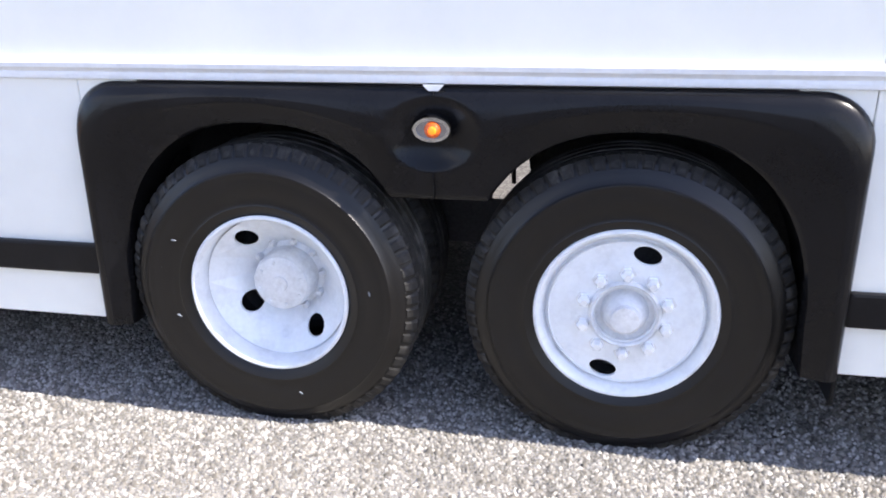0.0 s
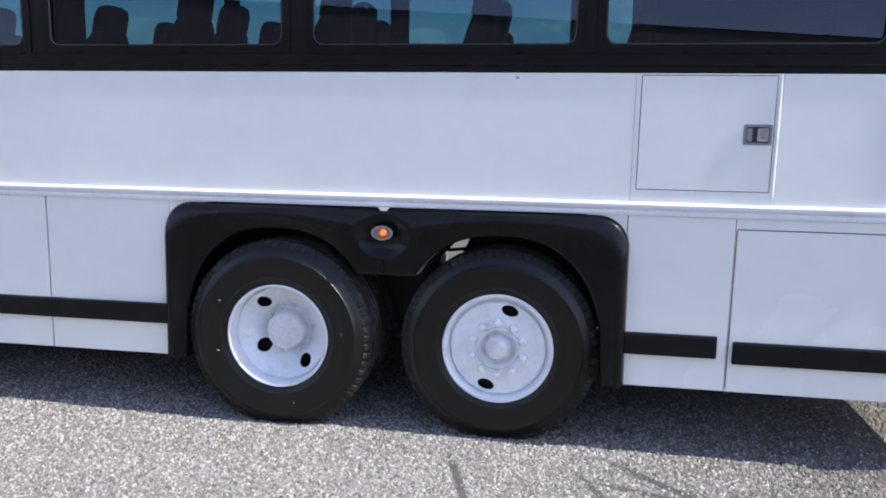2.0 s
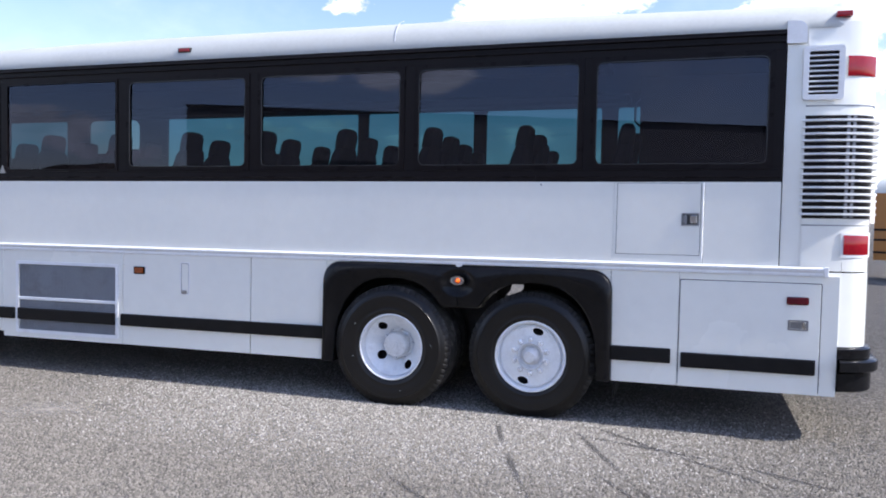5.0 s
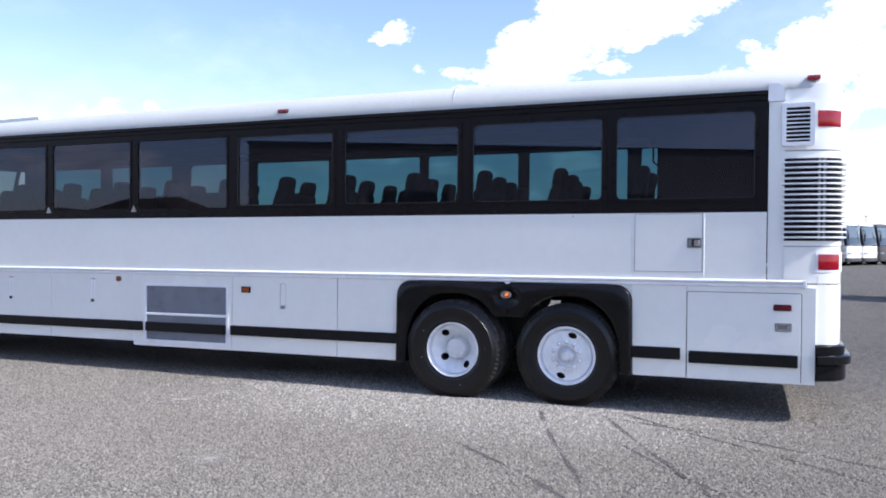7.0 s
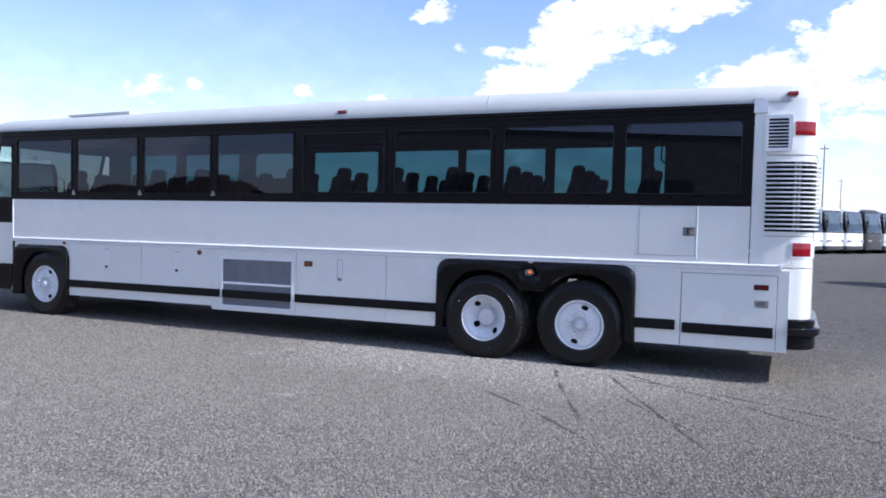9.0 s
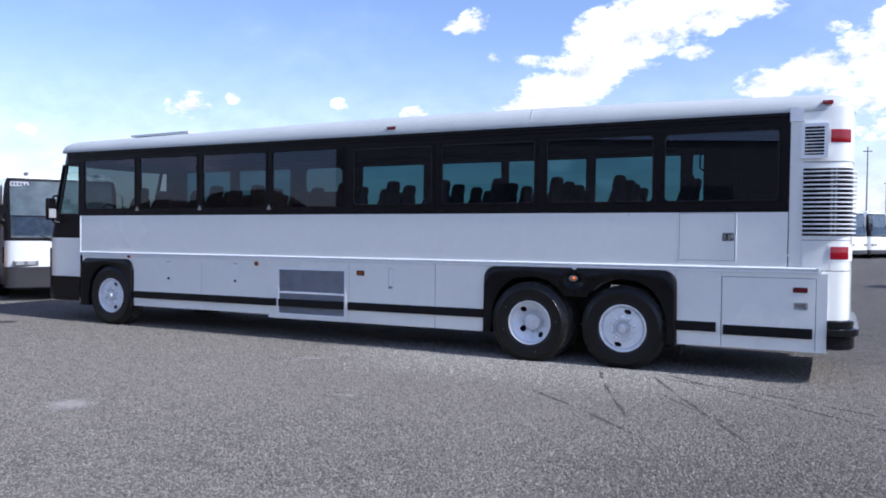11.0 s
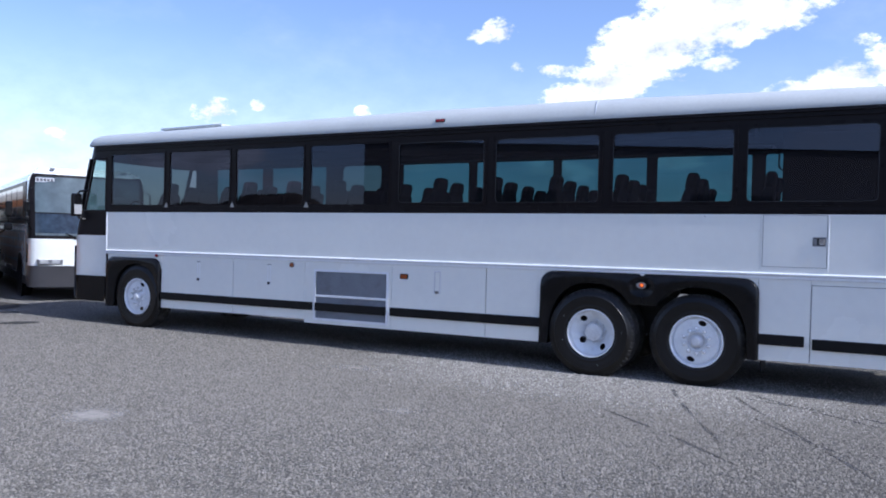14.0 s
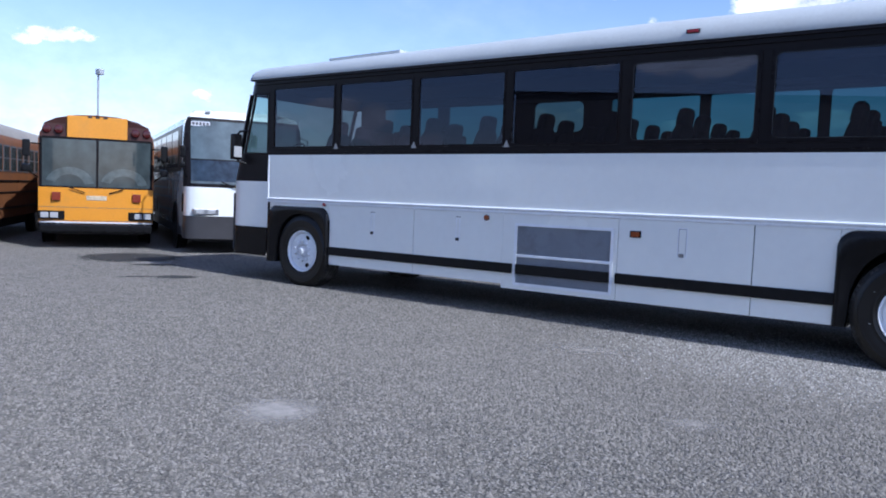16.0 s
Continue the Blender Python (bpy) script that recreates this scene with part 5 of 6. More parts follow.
def flat_nose_school_bus(long=10.6):
    s = thing("school_bus", (0, 0, 0), "yellow flat-nosed school bus with split windscreen, parked facing out", "school bus", "parked school buses")
    sec = outline(1.20, 0.55, 2.30, 2.88)
    # Body sides take the shade-darkened paint, while the front keeps plain yellow.
    part("body", loft([[(x, y, z) for y, z in sec] for x in (-0.12, -3, -6, -long)], True), SHADED_RUSTY_YELLOW, s, "weathered rust-brown body with side shade put into its paint", smooth=True)
    part("roof", loft([[(x, y * 1.004, z + 0.006) for y, z in sec if z > 2.32] for x in (-0.35, -5, -long + 0.05)], False), OLD_ROOF, s, "dull tan-grey weathered roof", smooth=True)
    # front cap, bowed
    def bow(y):
        return -0.10 * (abs(y) / 1.2) ** 2.5
    def panel(name, ys, zs, x, mat, label="", th=0.03):
        rows = [[(x + bow(y), y, z) for y in np.linspace(ys[0], ys[1], 8)] for z in zs]
        back = [[(x - th + bow(y), y, z) for y in np.linspace(ys[0], ys[1], 8)] for z in zs[::-1]]
        return part(name, loft(rows + back + rows[:1], True), mat, s, label, smooth=True)
    panel("front_panel", (-1.19, 1.19), (0.56, 0.9, 1.30), 0.02, YELLOW, "yellow lower front panel")
    panel("front_seam", (-1.19, 1.19), (0.875, 0.885), 0.024, SEAM)
    panel("front_seam", (-1.19, 1.19), (0.59, 0.60), 0.024, SEAM)
    panel("windscreen_surround", (-1.17, 1.17), (1.28, 1.8, 2.38), 0.012, BLACK_BAND)
    for a, b in ((-1.12, -0.025), (0.025, 1.12)):
        w = panel("windscreen", (a, b), (1.33, 1.8, 2.33), 0.022, GREY_SCREEN, "large grey-green windscreen half", 0.004)
    cap = []
    for t in np.linspace(0, 1, 9):
        y = 1.17 * math.cos(math.pi * t)
        cap.append((y, 2.36 + 0.50 * math.sin(math.pi * t) ** 0.55))
    vs = [(0.0 + bow(y) * 0.8, y, z) for y, z in cap]
    bm = bmesh.new()
    a = [bm.verts.new(v) for v in vs]
    b = [bm.verts.new((v[0] - 0.5, v[1], v[2])) for v in vs]
    bm.faces.new(a)
    for i in range(len(a) - 1):
        bm.faces.new((a[i], a[i + 1], b[i + 1], b[i]))
    part("header_cap", bm, MAROON, s, "dark header with warning lamps")
    part("header_sign", box(-0.02, 0.012, -0.62, 0.62, 2.37, 2.835, 0.01), YELLOW, s, "yellow header sign panel")
    for y in (-1.03, -0.79, 0.79, 1.03):
        lamp = part("warning_lamp", lathe([(0, 0.03), (0.07, 0.025), (0.09, 0.01), (0.095, -0.02)], 20), DIM_RED, s, "round unlit red warning lamp")
        lamp.matrix_basis = pose(0.0 + bow(y) * 0.8, y, 2.53, 0, 0, 90)
    for y in (-0.16, 0.0, 0.16):
        part("identification_lamp", box(-0.01, 0.03, y - 0.045, y + 0.045, 2.80, 2.835, 0.008), DARK_STEEL, s)
    for d in (-1, 1):
        part("turn_lamp", box(0.0, 0.035, d * 0.83 - 0.09, d * 0.83 + 0.09, 1.02, 1.20, 0.015, 2), TURN_AMBER, s, "unlit amber-red turn lamp")
        h = part("headlamp_bezel", box(-0.05, 0.02, d * 0.93 - 0.27, d * 0.93 + 0.27, 0.62, 0.80, 0.015, 2), BLACK_PLASTIC, s)
        for e in (-0.13, 0.06):
            part("headlamp", box(0.01, 0.03, d * 0.93 - d * 0.0 + d * (-e) - 0.08, d * 0.93 + d * (-e) + 0.08, 0.65, 0.77, 0.012, 2), LAMP_CLEAR, h, "clear rectangular headlamp")
        arm = part("mirror_arm", tube([(-0.05, d * 1.15, 2.2), (0.3, d * 1.38, 2.2), (0.32, d * 1.40, 1.65), (0.0, d * 1.2, 1.5)], 0.018, 6), BLACK_PLASTIC, s)
        part("mirror_head", box(0.27, 0.36, d * 1.40 - 0.075, d * 1.40 + 0.075, 1.92, 2.27, 0.03, 2), BLACK_PLASTIC, arm, "black rectangular mirror")
        part("mirror_head", box(0.27, 0.38, d * 1.40 - 0.09, d * 1.40 + 0.09, 1.60, 1.77, 0.04, 2), BLACK_PLASTIC, arm, "black convex mirror")
        # Added pale arc: glare of the dash painted low on the windscreen.
        arc = []
        for rr in (0.30, 0.50):
            arc.append([(0.027 + bow(d * 0.56 + rr * math.cos(radians(a))), d * 0.56 + rr * math.cos(radians(a)), 1.345 + rr * 0.8 * math.sin(radians(a))) for a in range(8, 173, 12)])
        part("dash_glare_arc", loft(arc, False), PALE_SCREEN, s, "pale arc painting dash glare into the windscreen")
        part("wiper", tube([(0.05, d * 0.25, 1.20), (0.05, d * 0.55, 1.30)], 0.012, 5), BLACK_PLASTIC, s)
        for k in range(3):
            part("side_rail", box(-long, -0.3, d * 1.20 - 0.012, d * 1.20 + 0.012, (0.75, 1.12, 1.38)[k], (0.80, 1.16, 1.43)[k]), BLACK_BAND, s)
        for k in range(11):
            x = -1.55 - 0.80 * k
            if x - 0.66 > -long:
                w = part("side_window", box(x - 0.66, x, d * 1.205 - 0.008, d * 1.205 + 0.008, 1.62, 2.25, 0.01), SEAM, s, "narrow two-pane side window")
                part("pane", box(x - 0.62, x - 0.04, d * 1.207 - 0.01, d * 1.207 + 0.01, 1.66, 1.93), GREY_SCREEN, w)
                part("pane", box(x - 0.62, x - 0.04, d * 1.207 - 0.01, d * 1.207 + 0.01, 1.96, 2.21), GREY_SCREEN, w)
        part("door_glass", box(-1.3, -0.35, d * 1.207 - 0.008, d * 1.207 + 0.008, 1.45, 2.28, 0.01), GREY_SCREEN, s)
        part("wheel_well", lathe([(0, 0.0), (0.58, 0.0), (0.58, -0.05)], 28, (-1.9, d * 1.207, 0.55), d), BLACK_BAND, s)
        simple_wheel(s, -1.9, d * 1.19, 0.50, d, 0.49, RIM)
        simple_wheel(s, -7.6, d * 1.19, 0.50, d, 0.49, RIM)
    part("name_panel", box(0.0, 0.028, -0.22, 0.2, 1.04, 1.14, 0.005), CARD, s, "faded pale name panel")
    panel("bumper_strip", (-1.17, 1.17), (0.545, 0.575), 0.03, PLATE, "thin pale strip above the bumper")
    part("front_bumper", box(-0.15, 0.16, -1.16, 1.16, 0.34, 0.535, 0.04, 2), BLACK_PLASTIC, s, "black steel front bumper")
    part("under_tray", box(-long + 0.3, -0.1, -1.0, 1.0, 0.30, 0.58), UNDER, s)
    return s


def bonnet_school_bus(long=9.0):
    s = thing("school_bus", (0, 0, 0), "yellow bonneted school bus with white roof, seen side-on", "school bus", "parked school buses")
    sec = outline(1.20, 0.65, 2.45, 3.12)
    part("body", loft([[(x, y, z) for y, z in sec] for x in (-1.9, -5, -long - 1.9)], True), OLD_YELLOW, s, smooth=True)
    part("roof", loft([[(x, y * 1.004, z + 0.006) for y, z in sec if z > 2.5] for x in (-1.85, -5, -long - 1.95)], False), ROOF_WHITE, s, "white painted roof", smooth=True)
    part("bonnet", loft([[(x, y, z) for y, z in outline(w, 0.7, h - 0.2, h)] for x, w, h in ((0.0, 0.85, 1.35), (-0.3, 0.92, 1.5), (-1.95, 1.0, 1.65))], True), YELLOW, s, "sloping yellow bonnet", smooth=True)
    part("windscreen", box(-1.9, -1.86, -1.05, 1.05, 1.68, 2.5), GREY_SCREEN, s)
    part("front_bumper", box(-0.05, 0.2, -1.15, 1.15, 0.45, 0.72, 0.03), BLACK_PLASTIC, s)
    for d in (-1, 1):
        for z0, z1 in ((0.85, 0.91), (1.22, 1.28), (1.52, 1.58)):
            part("side_rail", box(-long - 1.9, -2.0, d * 1.20 - 0.015, d * 1.20 + 0.015, z0, z1), BLACK_BAND, s)
        for k in range(10):
            x = -2.9 - 0.76 * k
            w = part("side_window", box(x - 0.66, x, d * 1.205 - 0.008, d * 1.205 + 0.008, 1.78, 2.40, 0.01), SEAM, s, "narrow two-pane side window")
            part("pane", box(x - 0.62, x - 0.04, d * 1.207 - 0.01, d * 1.207 + 0.01, 1.81, 2.07), GREY_SCREEN, w)
            part("pane", box(x - 0.62, x - 0.04, d * 1.207 - 0.01, d * 1.207 + 0.01, 2.11, 2.37), GREY_SCREEN, w)
        part("wheel_well", lathe([(0, 0.0), (0.6, 0.0), (0.6, -0.05)], 28, (-0.9, d * 1.02, 0.6), d), BLACK_BAND, s)
        simple_wheel(s, -0.9, d * 1.10, 0.50, d, 0.49, DARK_STEEL)
        simple_wheel(s, -7.4, d * 1.22, 0.50, d, 0.49, DARK_STEEL)
    part("under_tray", box(-long - 1.5, -0.2, -1.0, 1.0, 0.35, 0.68), UNDER, s)
    return s


def facing_coach(dark=False, label="white highway coach with tall dark windscreen, parked facing out", far=False):
    """A coach of the same family seen from the front; its front lies at x = 0."""
    s = thing("parked_coach", (0, 0, 0), label, "coach", "parked coaches")
    half, long = 1.29, 12.2
    skin = COACH_DARK if dark else WHITE
    sec = outline(half, 0.42, 3.12, 3.42)
    part("body", loft([[(x, y, z) for y, z in sec] for x in (-0.45, -4, -8, -long)], True), skin, s, smooth=True)
    # front: rounded in plan, raked above the belt
    def plan_row(z, grow=0.0):
        lean = 0.0 if z < 1.55 else (z - 1.55) / 1.6 * 0.38
        round_in = 1.0 - 0.085 * max(0.0, (z - 2.9) / 0.4) ** 2
        pts = []
        for a in np.linspace(-90, 90, 17):
            c, si = math.cos(radians(a)), math.sin(radians(a))
            pts.append((-0.45 + (0.45 - lean) * math.copysign(abs(c) ** 0.45, c) + grow, round_in * half * math.copysign(abs(si) ** 0.55, si) * (1.003 + grow * 0.3), z))
        return pts
    def band(name, zs, mat, lab="", grow=0.0, cut=0):
        rows = [plan_row(z, grow) for z in zs]
        rows = [r[cut:len(r) - cut] for r in rows]
        return part(name, loft(rows, False), mat, s, lab, smooth=True)
    rim = 0.62 if far else 0.90
    band("front_bumper", (0.36, 0.40, 0.5, rim), COACH_DARK, "dark grey front bumper", 0.03)
    part("front_panel", loft([plan_row(rim - 0.02), plan_row(1.2), plan_row(1.58)], False), skin, s, "lower front panel", smooth=True)
    band("screen_surround", (1.58, 2.0, 2.9, 3.05, 3.15, 3.23), BLACK_BAND, "black windscreen surround", 0.0)
    # One windscreen in two tones: paler above to paint in the sky's reflection.
    band("windscreen", (2.24, 2.7, 2.9, 3.05, 3.16), GREY_SCREEN if far else SKY_TONED_SCREEN, "upper windscreen, sky reflection put into its paler grey", 0.008, 3)
    band("windscreen", (1.70, 1.9, 2.22), DEEP_SCREEN, "lower windscreen, toned darker below the painted reflection", 0.008, 3)
    # Added seal that covers the step between the two tones.
    band("screen_seal", (2.215, 2.23, 2.245), BLACK_PLASTIC, "", 0.012, 3)
    band("screen_ledge", (1.66, 1.69, 1.72), PALE_SCREEN, "grey-green ledge under the windscreen", 0.016, 3)
    band("brow", (3.23, 3.28, 3.33), skin, "", -0.02)
    part("roof_lip", loft([plan_row(3.28, -0.03), [(x - 0.2, y * 0.9, 3.40) for x, y, z in plan_row(3.28, -0.03)], [(-0.6, y * 0.6, 3.43) for x, y, z in plan_row(3.28)]], False), skin, s, smooth=True)
    for d in (-1, 1):
        h = part("headlamp_bezel", box(-0.12, 0.004, d * 0.86 - 0.27, d * 0.86 + 0.27, 0.93, 1.07, 0.015, 2), SATIN, s)
        for e in (-0.13, 0.11):
            part("headlamp", box(-0.02, 0.012, d * 0.86 + e - 0.09, d * 0.86 + e + 0.09, 0.95, 1.05, 0.012, 2), LAMP_CLEAR, h, "clear rectangular headlamp")
        arm = part("mirror_arm", tube([(-0.3, d * 1.2, 2.9), (0.02, d * 1.34, 2.8), (0.04, d * 1.36, 2.0), (-0.2, d * 1.25, 1.8)], 0.016, 6), BLACK_PLASTIC, s)
        part("mirror_head", box(0.0, 0.08, d * 1.37 - 0.055, d * 1.37 + 0.055, 2.25, 2.52, 0.03, 2), BLACK_PLASTIC, arm, "black mirror head")
        part("mirror_head", box(0.0, 0.08, d * 1.37 - 0.055, d * 1.37 + 0.055, 2.02, 2.14, 0.03, 2), BLACK_PLASTIC, arm, "small convex mirror")
        part("wiper", tube([(0.03, d * 0.15, 1.55), (0.03, d * 0.55, 1.72)], 0.014, 5), BLACK_PLASTIC, s)
        part("clearance_lamp", box(-0.50, -0.40, d * 0.8 - 0.05, d * 0.8 + 0.05, 3.33, 3.385, 0.01), SATIN, s)
        part("side_band", box(-long + 0.4, -0.8, d * half - 0.01, d * half + 0.01, 1.95, 3.05, 0.004), BLACK_BAND, s, "black side window band")
        if not far:
            for k in range(8):
                x = -1.4 - 1.33 * k
                part("side_window", box(x - 1.2, x, d * (half + 0.012) - 0.004, d * (half + 0.012) + 0.004, 2.05, 2.95), GREY_SCREEN, s)
            part("side_skirt", box(-long + 0.2, -0.6, d * half - 0.008, d * half + 0.008, 0.40, 0.62), COACH_DARK, s)
            part("fog_opening", box(-0.55, -0.36, d * half - 0.02, d * (half - 0.0) + 0.006, 0.98, 1.42, 0.02), BLACK_PLASTIC, s)
        part("wheel_well", lathe([(0, 0.0), (0.62, 0.0), (0.62, -0.05)], 28, (-1.9, d * (half + 0.004), 0.58), d), BLACK_BAND, s)
        simple_wheel(s, -1.9, d * (half - 0.0), 0.52, d, 0.51, RIM)
        simple_wheel(s, -9.3, d * (half - 0.0), 0.52, d, 0.51, RIM)
    part("under_tray", box(-long + 0.3, -0.3, -1.1, 1.1, 0.28, 0.45), UNDER, s)
    return s


GREY_SCREEN = shade("grey_windscreen", (0.05, 0.064, 0.066), rough=0.04, vary=0.35, scale=0.8, fine=3, coat=0.55)
# Paler base carries the sky mirrored in the upper glass.
SKY_TONED_SCREEN = shade("sky_toned_windscreen", (0.075, 0.10, 0.102), rough=0.04, vary=0.4, scale=0.8, fine=3, coat=0.9)
# Darker base for the lower glass, outside the painted reflection.
DEEP_SCREEN = shade("deep_windscreen", (0.022, 0.034, 0.050), rough=0.05, vary=0.5, scale=2.2, fine=7, coat=0.25, spec=0.3)
# Pale glass tone, for the painted dash glare and the coach's screen ledge.
PALE_SCREEN = shade("pale_screen", (0.075, 0.094, 0.096), rough=0.12, vary=0.3, scale=3, fine=9, coat=0.8)
OLD_ROOF = shade("weathered_roof", (0.30, 0.265, 0.215), rough=0.6, vary=0.2, scale=1.2, fine=16, dirt=(0.17, 0.14, 0.11), dirt_amount=0.5, dirt_scale=1.4)
MAROON = shade("header_maroon", (0.055, 0.02, 0.016), rough=0.5, vary=0.15)

bus_a = flat_nose_school_bus()
bus_a.matrix_basis = pose(-15.58, 0.88, 0, 0, 0, -30.5) @ Matrix.Diagonal((0.95, 0.95, 0.988, 1))
copy_thing(bus_a, pose(-16.3, -2.5, 0, 0, 0, -36) @ Matrix.Diagonal((0.94, 0.94, 0.98, 1)))
copy_thing(bus_a, pose(-18.4, -5.9, 0, 0, 0, -31) @ Matrix.Scale(0.96, 4))
side_bus = bonnet_school_bus()
side_bus.matrix_basis = pose(17.45, 15.0, 0, 0, 0, -31)

near_coach = facing_coach()
# route card in its windscreen, drawn as bars
part("number_card", box(-0.367, -0.352, -1.16, -0.76, 3.02, 3.13), PLATE, near_coach)
for k in range(5):
    part("card_bar", box(-0.352, -0.349, -1.14 + 0.075 * k, -1.085 + 0.075 * k, 3.04, 3.11), SEAM, near_coach)
near_coach.matrix_basis = pose(-12.99, 2.77, 0, 0, 0, -28.5) @ Matrix.Diagonal((0.965, 0.965, 0.891, 1))
far_coach = facing_coach(False, "white highway coach far across the lot", True)
far_coach.matrix_basis = pose(6.75, 55.0, 0, 0, 0, -31)
dark_coach = facing_coach(True, "dark grey highway coach far across the lot", True)
dark_coach.matrix_basis = pose(9.75, 60.0, 0, 0, 0, -31)
for k in (-1, 1, 3, 4, 6):
    copy_thing(far_coach, pose(6.75 + 1.49 * k, 55.0 + 2.49 * k, 0, 0, 0, -31))
copy_thing(dark_coach, pose(14.2, 67.5, 0, 0, 0, -31))


# ---- far hills ----
def far_hills():
    """Low dry hills far to the north-west."""
    rows = []
    for k in range(61):
        x = -640 + k * 7.0
        h = (26 + 9 * math.sin(x * 0.021 + 1) + 4 * math.sin(x * 0.07) + 2 * math.sin(x * 0.19 + 2)) * math.sin(math.pi * (k + 0.02) / 60.05) ** 0.6
        rows.append([(x, 860, -0.5), (x, 900, h * 0.7), (x, 925, h), (x, 990, -0.5)])
    return tagged(part("far_hills", loft(rows, True), HILL, smooth=True), "low dry brown hills on the horizon", "hills", kind="structure")


HILL = shade("dry_hill", (0.22, 0.17, 0.13), rough=1.0, vary=0.25, scale=0.02, fine=0.2, spec=0.05)
far_hills()


# ---- poles ----
def lamp_post(x, y, h):
    s = thing("lamp_post", (x, y, 0), "tall slim grey lamp post with one head", "lamp post")
    part("pole", tube([(x, y, 0), (x, y, h)], [0.15, 0.10], 10), GALV, s)
    part("lamp_head", box(x - 0.15, x + 0.75, y - 0.3, y + 0.3, h - 0.05, h + 0.6, 0.1, 2), GALV, s)


def utility_pole(x, y, h):
    s = thing("utility_pole", (x, y, 0), "distant weathered utility pole", "utility pole", "distant poles")
    part("pole", tube([(x, y, 0), (x, y, h)], [0.11, 0.07], 8), WOOD_POLE, s)
    part("crossarm", box(x - 0.5, x + 0.5, y - 0.05, y + 0.05, h - 0.55, h - 0.43), WOOD_POLE, s)


lamp_post(-85.4, 40.8, 13.3)
utility_pole(7.2, 96.0, 12.0)
utility_pole(13.5, 175.0, 12.5)
utility_pole(31.0, 210.0, 9.0)


# ---- low building across the lot, mirrored in the windows ----
def warehouse():
    s = thing("warehouse", (0, 0, 0), "long dark low warehouse facing the lot", "building")
    part("wall", box(0, 48.0, -16.0, 0.0, 0, 6.6), SHED, s, "dark ribbed metal wall")
    part("roof", loft([[(x, -16.2, 6.6), (x, -8.0, 7.3), (x, 0.15, 6.6), (x, -16.2, 6.6)] for x in (-0.15, 48.2)], True), SHED_ROOF, s, "low-pitched metal roof")
    for x in (8.0, 19.0, 30.0, 41.0):
        part("roller_door", box(x - 2, x + 2, 0.0, 0.06, 0, 4.2), DARK_STEEL, s, "closed roller door")
    s.matrix_basis = pose(-20.3, -25.2, 0, 0, 0, -25)


SHED = shade("shed_wall", (0.19, 0.165, 0.15), rough=0.7, vary=0.15, scale=0.5)
SHED_ROOF = shade("shed_roof", (0.2, 0.2, 0.2), rough=0.6, vary=0.15, scale=0.5)
warehouse()


# ---- scrub bank beyond the lot, mirrored in the front windows ----
def scrub_bank():
    """A low uneven bank to the south-west."""
    rng = random.Random(11)
    waves = [(rng.uniform(0.05, 0.22), rng.uniform(0, 6.3), rng.uniform(0.15, 0.4)) for _ in range(4)] + [(rng.uniform(0.5, 1.6), rng.uniform(0, 6.3), rng.uniform(0.05, 0.14)) for _ in range(6)]
    rows = []
    for k in range(101):
        x = -115 + k * 0.9
        h = 4.1 + sum(a * math.sin(f * x + p) for f, p, a in waves)
        h *= min(1.0, (-25 - x) / 4 + 0.05)
        rows.append([(x, -27.0, -0.05), (x, -28.2, h * 0.45), (x, -29.2, h * 0.82), (x, -30.2, h), (x, -32.5, h * 0.9), (x, -42.0, -0.05)])
    return tagged(part("scrub_bank", loft(rows, True), SCRUB, smooth=True), "dark brown scrubby earth bank beyond the lot", "bank", kind="structure")


SCRUB = shade("scrub", (0.15, 0.115, 0.09), rough=0.95, vary=0.4, scale=0.6, fine=7, bump=0.15, spec=0.05)
scrub_bank()


# ---- surface marks ----
MARKS = []


def patch(name, x, y, rx, ry, turn, material, label, h=0.004):
    """A flat soft-edged disc, stretched to size."""
    bm = bmesh.new()
    rim = [bm.verts.new((1.3 * math.cos(2 * math.pi * k / 32), 1.3 * math.sin(2 * math.pi * k / 32), 0)) for k in range(32)]
    bm.faces.new(rim)
    if max(rx, ry) < 1.5:
        bare = 1.4 if material is DARK_STAIN else 1.0
        MARKS.append((x, y, rx * bare, ry * bare, turn))
    ob = part(name, bm, material)
    ob.matrix_basis = Matrix.LocRotScale((x, y, h), Euler((0, 0, radians(turn))), (rx, ry, 1))
    return tagged(ob, label, "ground mark", kind="structure")


patch("pale_gravel", 0.1, -0.8, 3.4, 1.5, 4, PALE_GRAVEL, "paler scattered gravel beside the coach", 0.003)
# Painted dimming of the lot's brightness, not a change of gravel.
patch("dimmed_gravel", 4.1, -3.2, 3.6, 3.6, 0, DIMMED, "gravel toned darker to dim the ground here", 0.002)
patch("dust_patch", -3.40, -4.82, 0.40, 0.42, 50, PALE_DIRT, "pale dusty bare spot in the gravel")
patch("dust_patch", -1.2, -3.1, 0.34, 0.26, 25, FAINT_DIRT, "pale dusty bare spot in the gravel")
patch("dust_patch", -2.9, -1.3, 0.75, 0.36, 25, FAINT_DIRT, "pale dusty streak in the gravel")
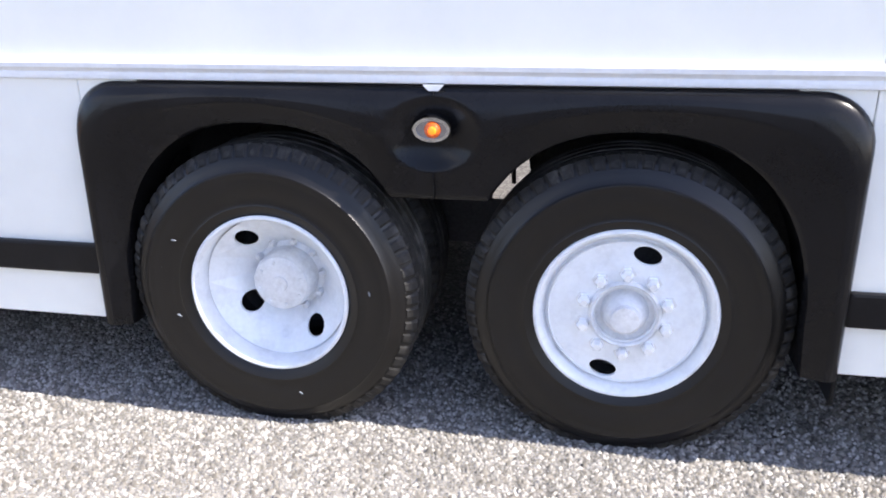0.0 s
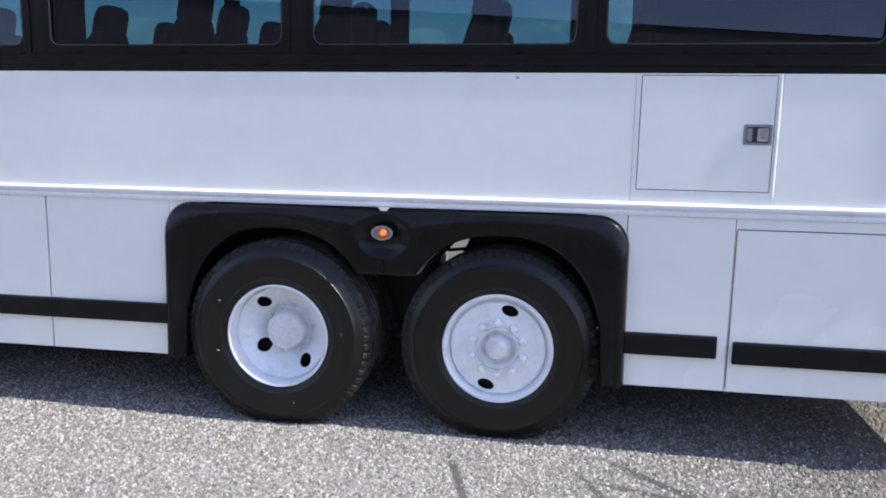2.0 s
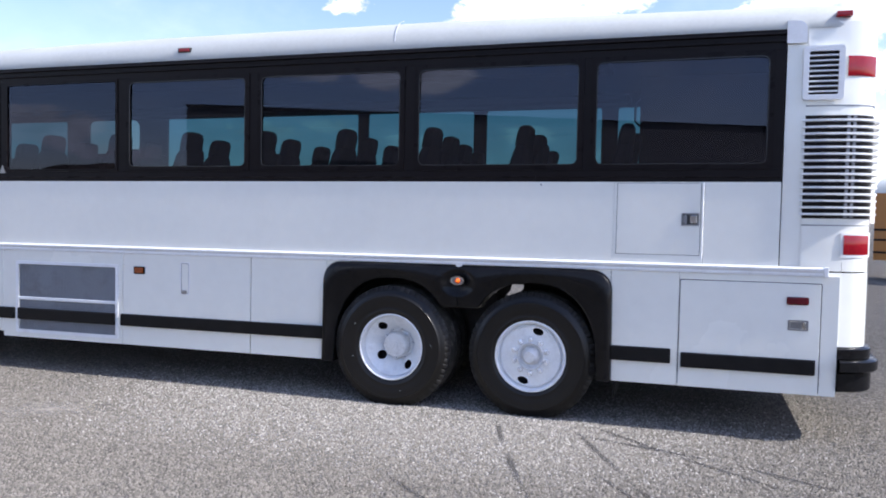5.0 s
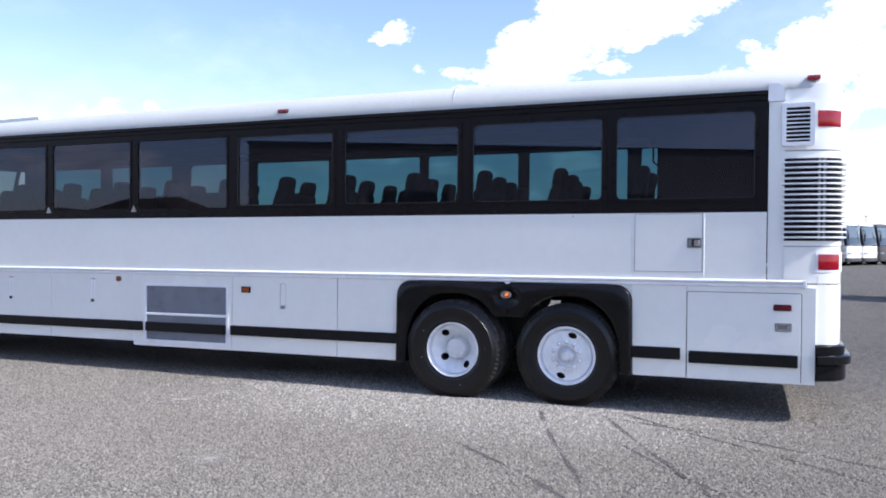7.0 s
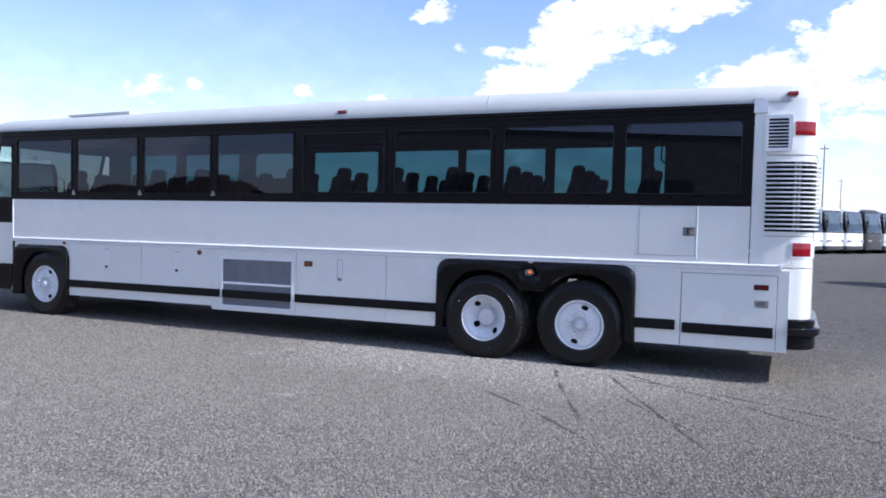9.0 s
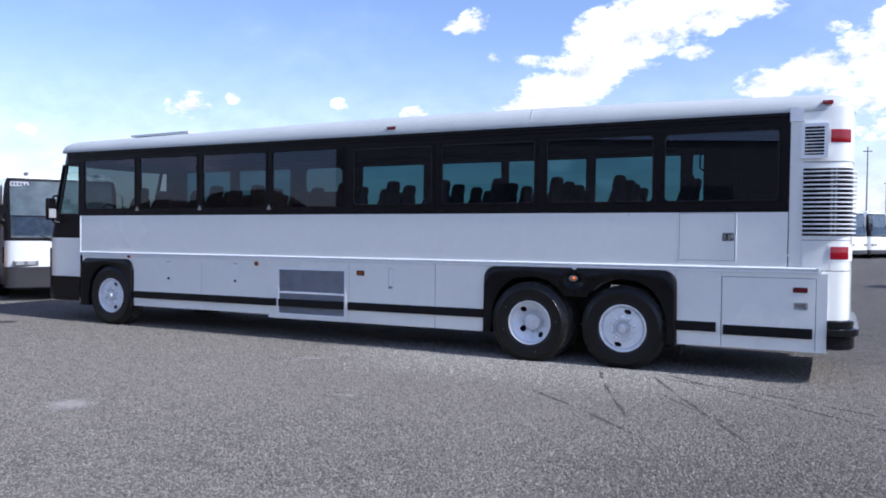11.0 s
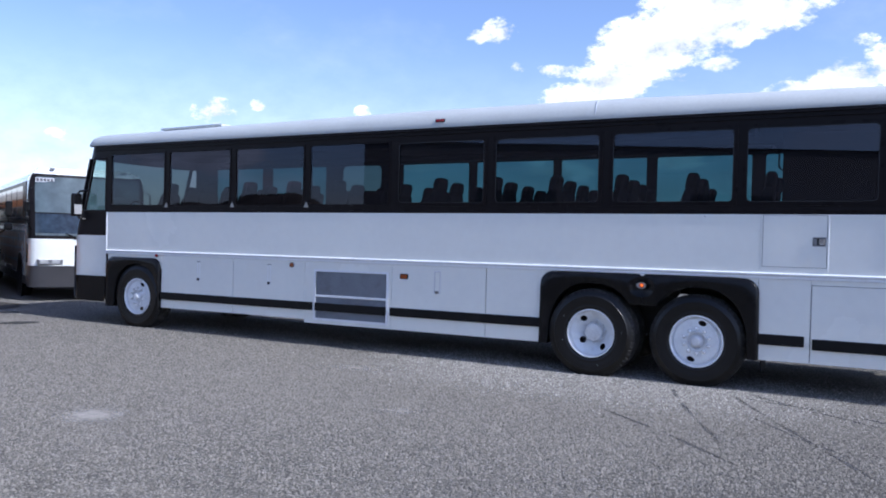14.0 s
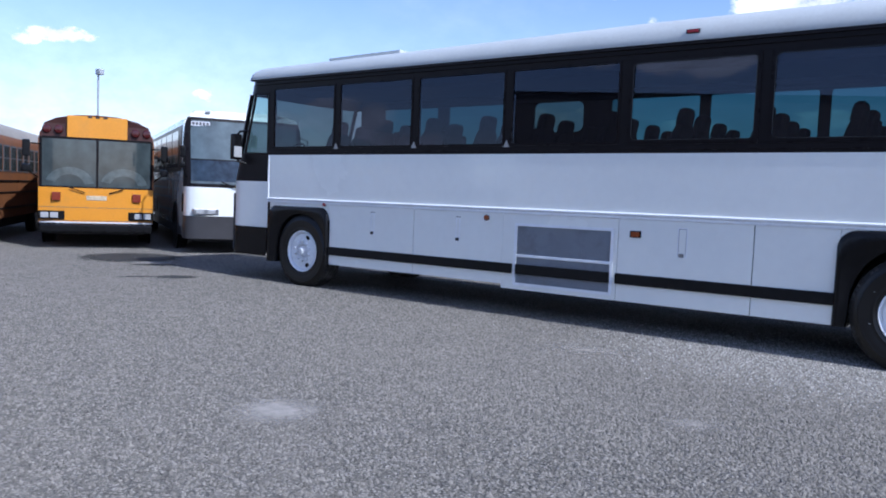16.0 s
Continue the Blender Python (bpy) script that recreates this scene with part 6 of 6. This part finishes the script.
for x, y, rx, ry, turn, tone, words in ((-13.40, 0.35, 1.15, 1.25, 58, DARK_STAIN, "dark damp stain on the gravel"), (-11.98, -0.08, 0.50, 0.17, 58, DARK_STAIN, "long dark damp streak on the gravel"),
                                        (-10.20, -0.87, 0.42, 0.27, 60, DARK_STAIN, "small dark stain on the gravel"), (-10.55, -1.33, 0.42, 0.17, 60, TRACK, "faint dark stain on the gravel"),
                                        (-12.42, 0.10, 0.70, 0.15, 58, PALE_DIRT, "pale dusty rim of a stain"), (-12.48, -1.45, 0.30, 0.12, 85, PALE_DIRT, "pale dusty spot in the gravel")):
    patch("oil_stain" if tone != PALE_DIRT else "dust_patch", x, y, rx, ry, turn, tone, words, 0.006 if tone == PALE_DIRT else 0.004 + 0.0005 * ry)
for line, wide in ((((0.75, -0.15), (1.0, -0.95), (1.3, -1.75), (1.7, -2.7)), 0.038), (((1.42, -0.25), (1.95, -1.4), (2.4, -2.3), (2.85, -3.2)), 0.038), (((1.55, -0.10), (2.2, -0.68), (2.95, -1.25), (3.7, -1.9), (4.6, -2.5)), 0.045), (((0.35, -1.8), (1.15, -2.5), (1.9, -3.3)), 0.04), (((1.46, -0.41), (2.6, -0.75), (3.25, -1.12), (3.98, -1.49)), 0.045), (((1.7, -1.3), (2.3, -2.15), (2.7, -2.6)), 0.03)):
    for (xa, ya), (xb, yb) in zip(line, line[1:]):
        patch("tyre_track", (xa + xb) / 2, (ya + yb) / 2, math.hypot(xb - xa, yb - ya) * 0.62, wide, math.degrees(math.atan2(yb - ya, xb - xa)), TRACK, "dark thin tyre scuff in the gravel")


# ---- loose stones ----
def loose_stones(zones, material, label, seed):
    """Small angular stones strewn over the lot; they lie thin on the bare spots and in the scuffs."""
    rng = np.random.default_rng(seed)
    shape = np.array([(1, 0, 0), (0, 1, 0), (-1, 0, 0), (0, -1, 0), (0, 0, 1.05)], float)
    tris = np.array([(0, 1, 4), (1, 2, 4), (2, 3, 4), (3, 0, 4)])
    verts, faces, at = [], [], 0
    for n, x0, x1, y0, y1, lo, hi in zones:
        # the strewn zones thin out at their borders
        p = np.column_stack([rng.uniform(x0, x1, n), rng.uniform(y0, y1, n), np.zeros(n)])
        p[:, :2] += rng.normal(0, 0.13, (n, 2)) * np.array([x1 - x0, y1 - y0])
        keep = np.ones(n, bool)
        for mx, my, rx, ry, turn in MARKS:
            c, d = math.cos(radians(turn)), math.sin(radians(turn))
            u, v = p[:, 0] - mx, p[:, 1] - my
            r = np.hypot((u * c + v * d) / rx, (v * c - u * d) / ry)
            keep &= (r > 0.75 + rng.normal(0, 0.22, n)) | (rng.uniform(0, 1, n) < 0.05)
        p = p[keep]
        n = len(p)
        size = rng.uniform(lo, hi, n)
        a = rng.uniform(0, 2 * np.pi, n)
        v = shape[None] * rng.uniform(0.6, 1.25, (n, 5, 1)) * size[:, None, None]
        c, d = np.cos(a)[:, None], np.sin(a)[:, None]
        x, y = v[..., 0] * c - v[..., 1] * d, v[..., 0] * d + v[..., 1] * c
        verts.append((np.stack([x, y, v[..., 2]], -1) + p[:, None]).reshape(-1, 3))
        faces.append((tris[None] + at + (np.arange(n) * 5)[:, None, None]).reshape(-1, 3))
        at += n * 5
    verts, faces = np.concatenate(verts), np.concatenate(faces)
    me = bpy.data.meshes.new("loose_gravel")
    me.vertices.add(len(verts))
    me.vertices.foreach_set("co", verts.ravel())
    me.loops.add(faces.size)
    me.loops.foreach_set("vertex_index", faces.ravel())
    me.polygons.add(len(faces))
    me.polygons.foreach_set("loop_start", np.arange(len(faces)) * 3)
    me.update(calc_edges=True)
    me.materials.append(material)
    return tagged(new("loose_gravel", me), label, "gravel", kind="stuff")


# Stones here are toned paler too, which lifts the brightness.
loose_stones([(46000, -2.4, 2.3, -1.4, 0.9, 0.006, 0.013)], PALE_STONE, "pale loose gravel stones beside the coach", 7)
loose_stones([(26000, 1.5, 5.0, -1.9, 1.5, 0.006, 0.013), (80000, -5.0, 6.0, -3.8, -0.6, 0.007, 0.015), (75000, -8.0, 2.4, -7.4, 0.3, 0.007, 0.016), (36000, -14.0, 10.0, -9.0, 3.0, 0.008, 0.018)], STONE, "loose grey and tan gravel stones on the ground", 8)
loose_stones([(50000, 2.3, 6.6, -5.6, -0.8, 0.007, 0.015)], DARK_STONE, "loose gravel stones toned darker to dim the ground here", 9)
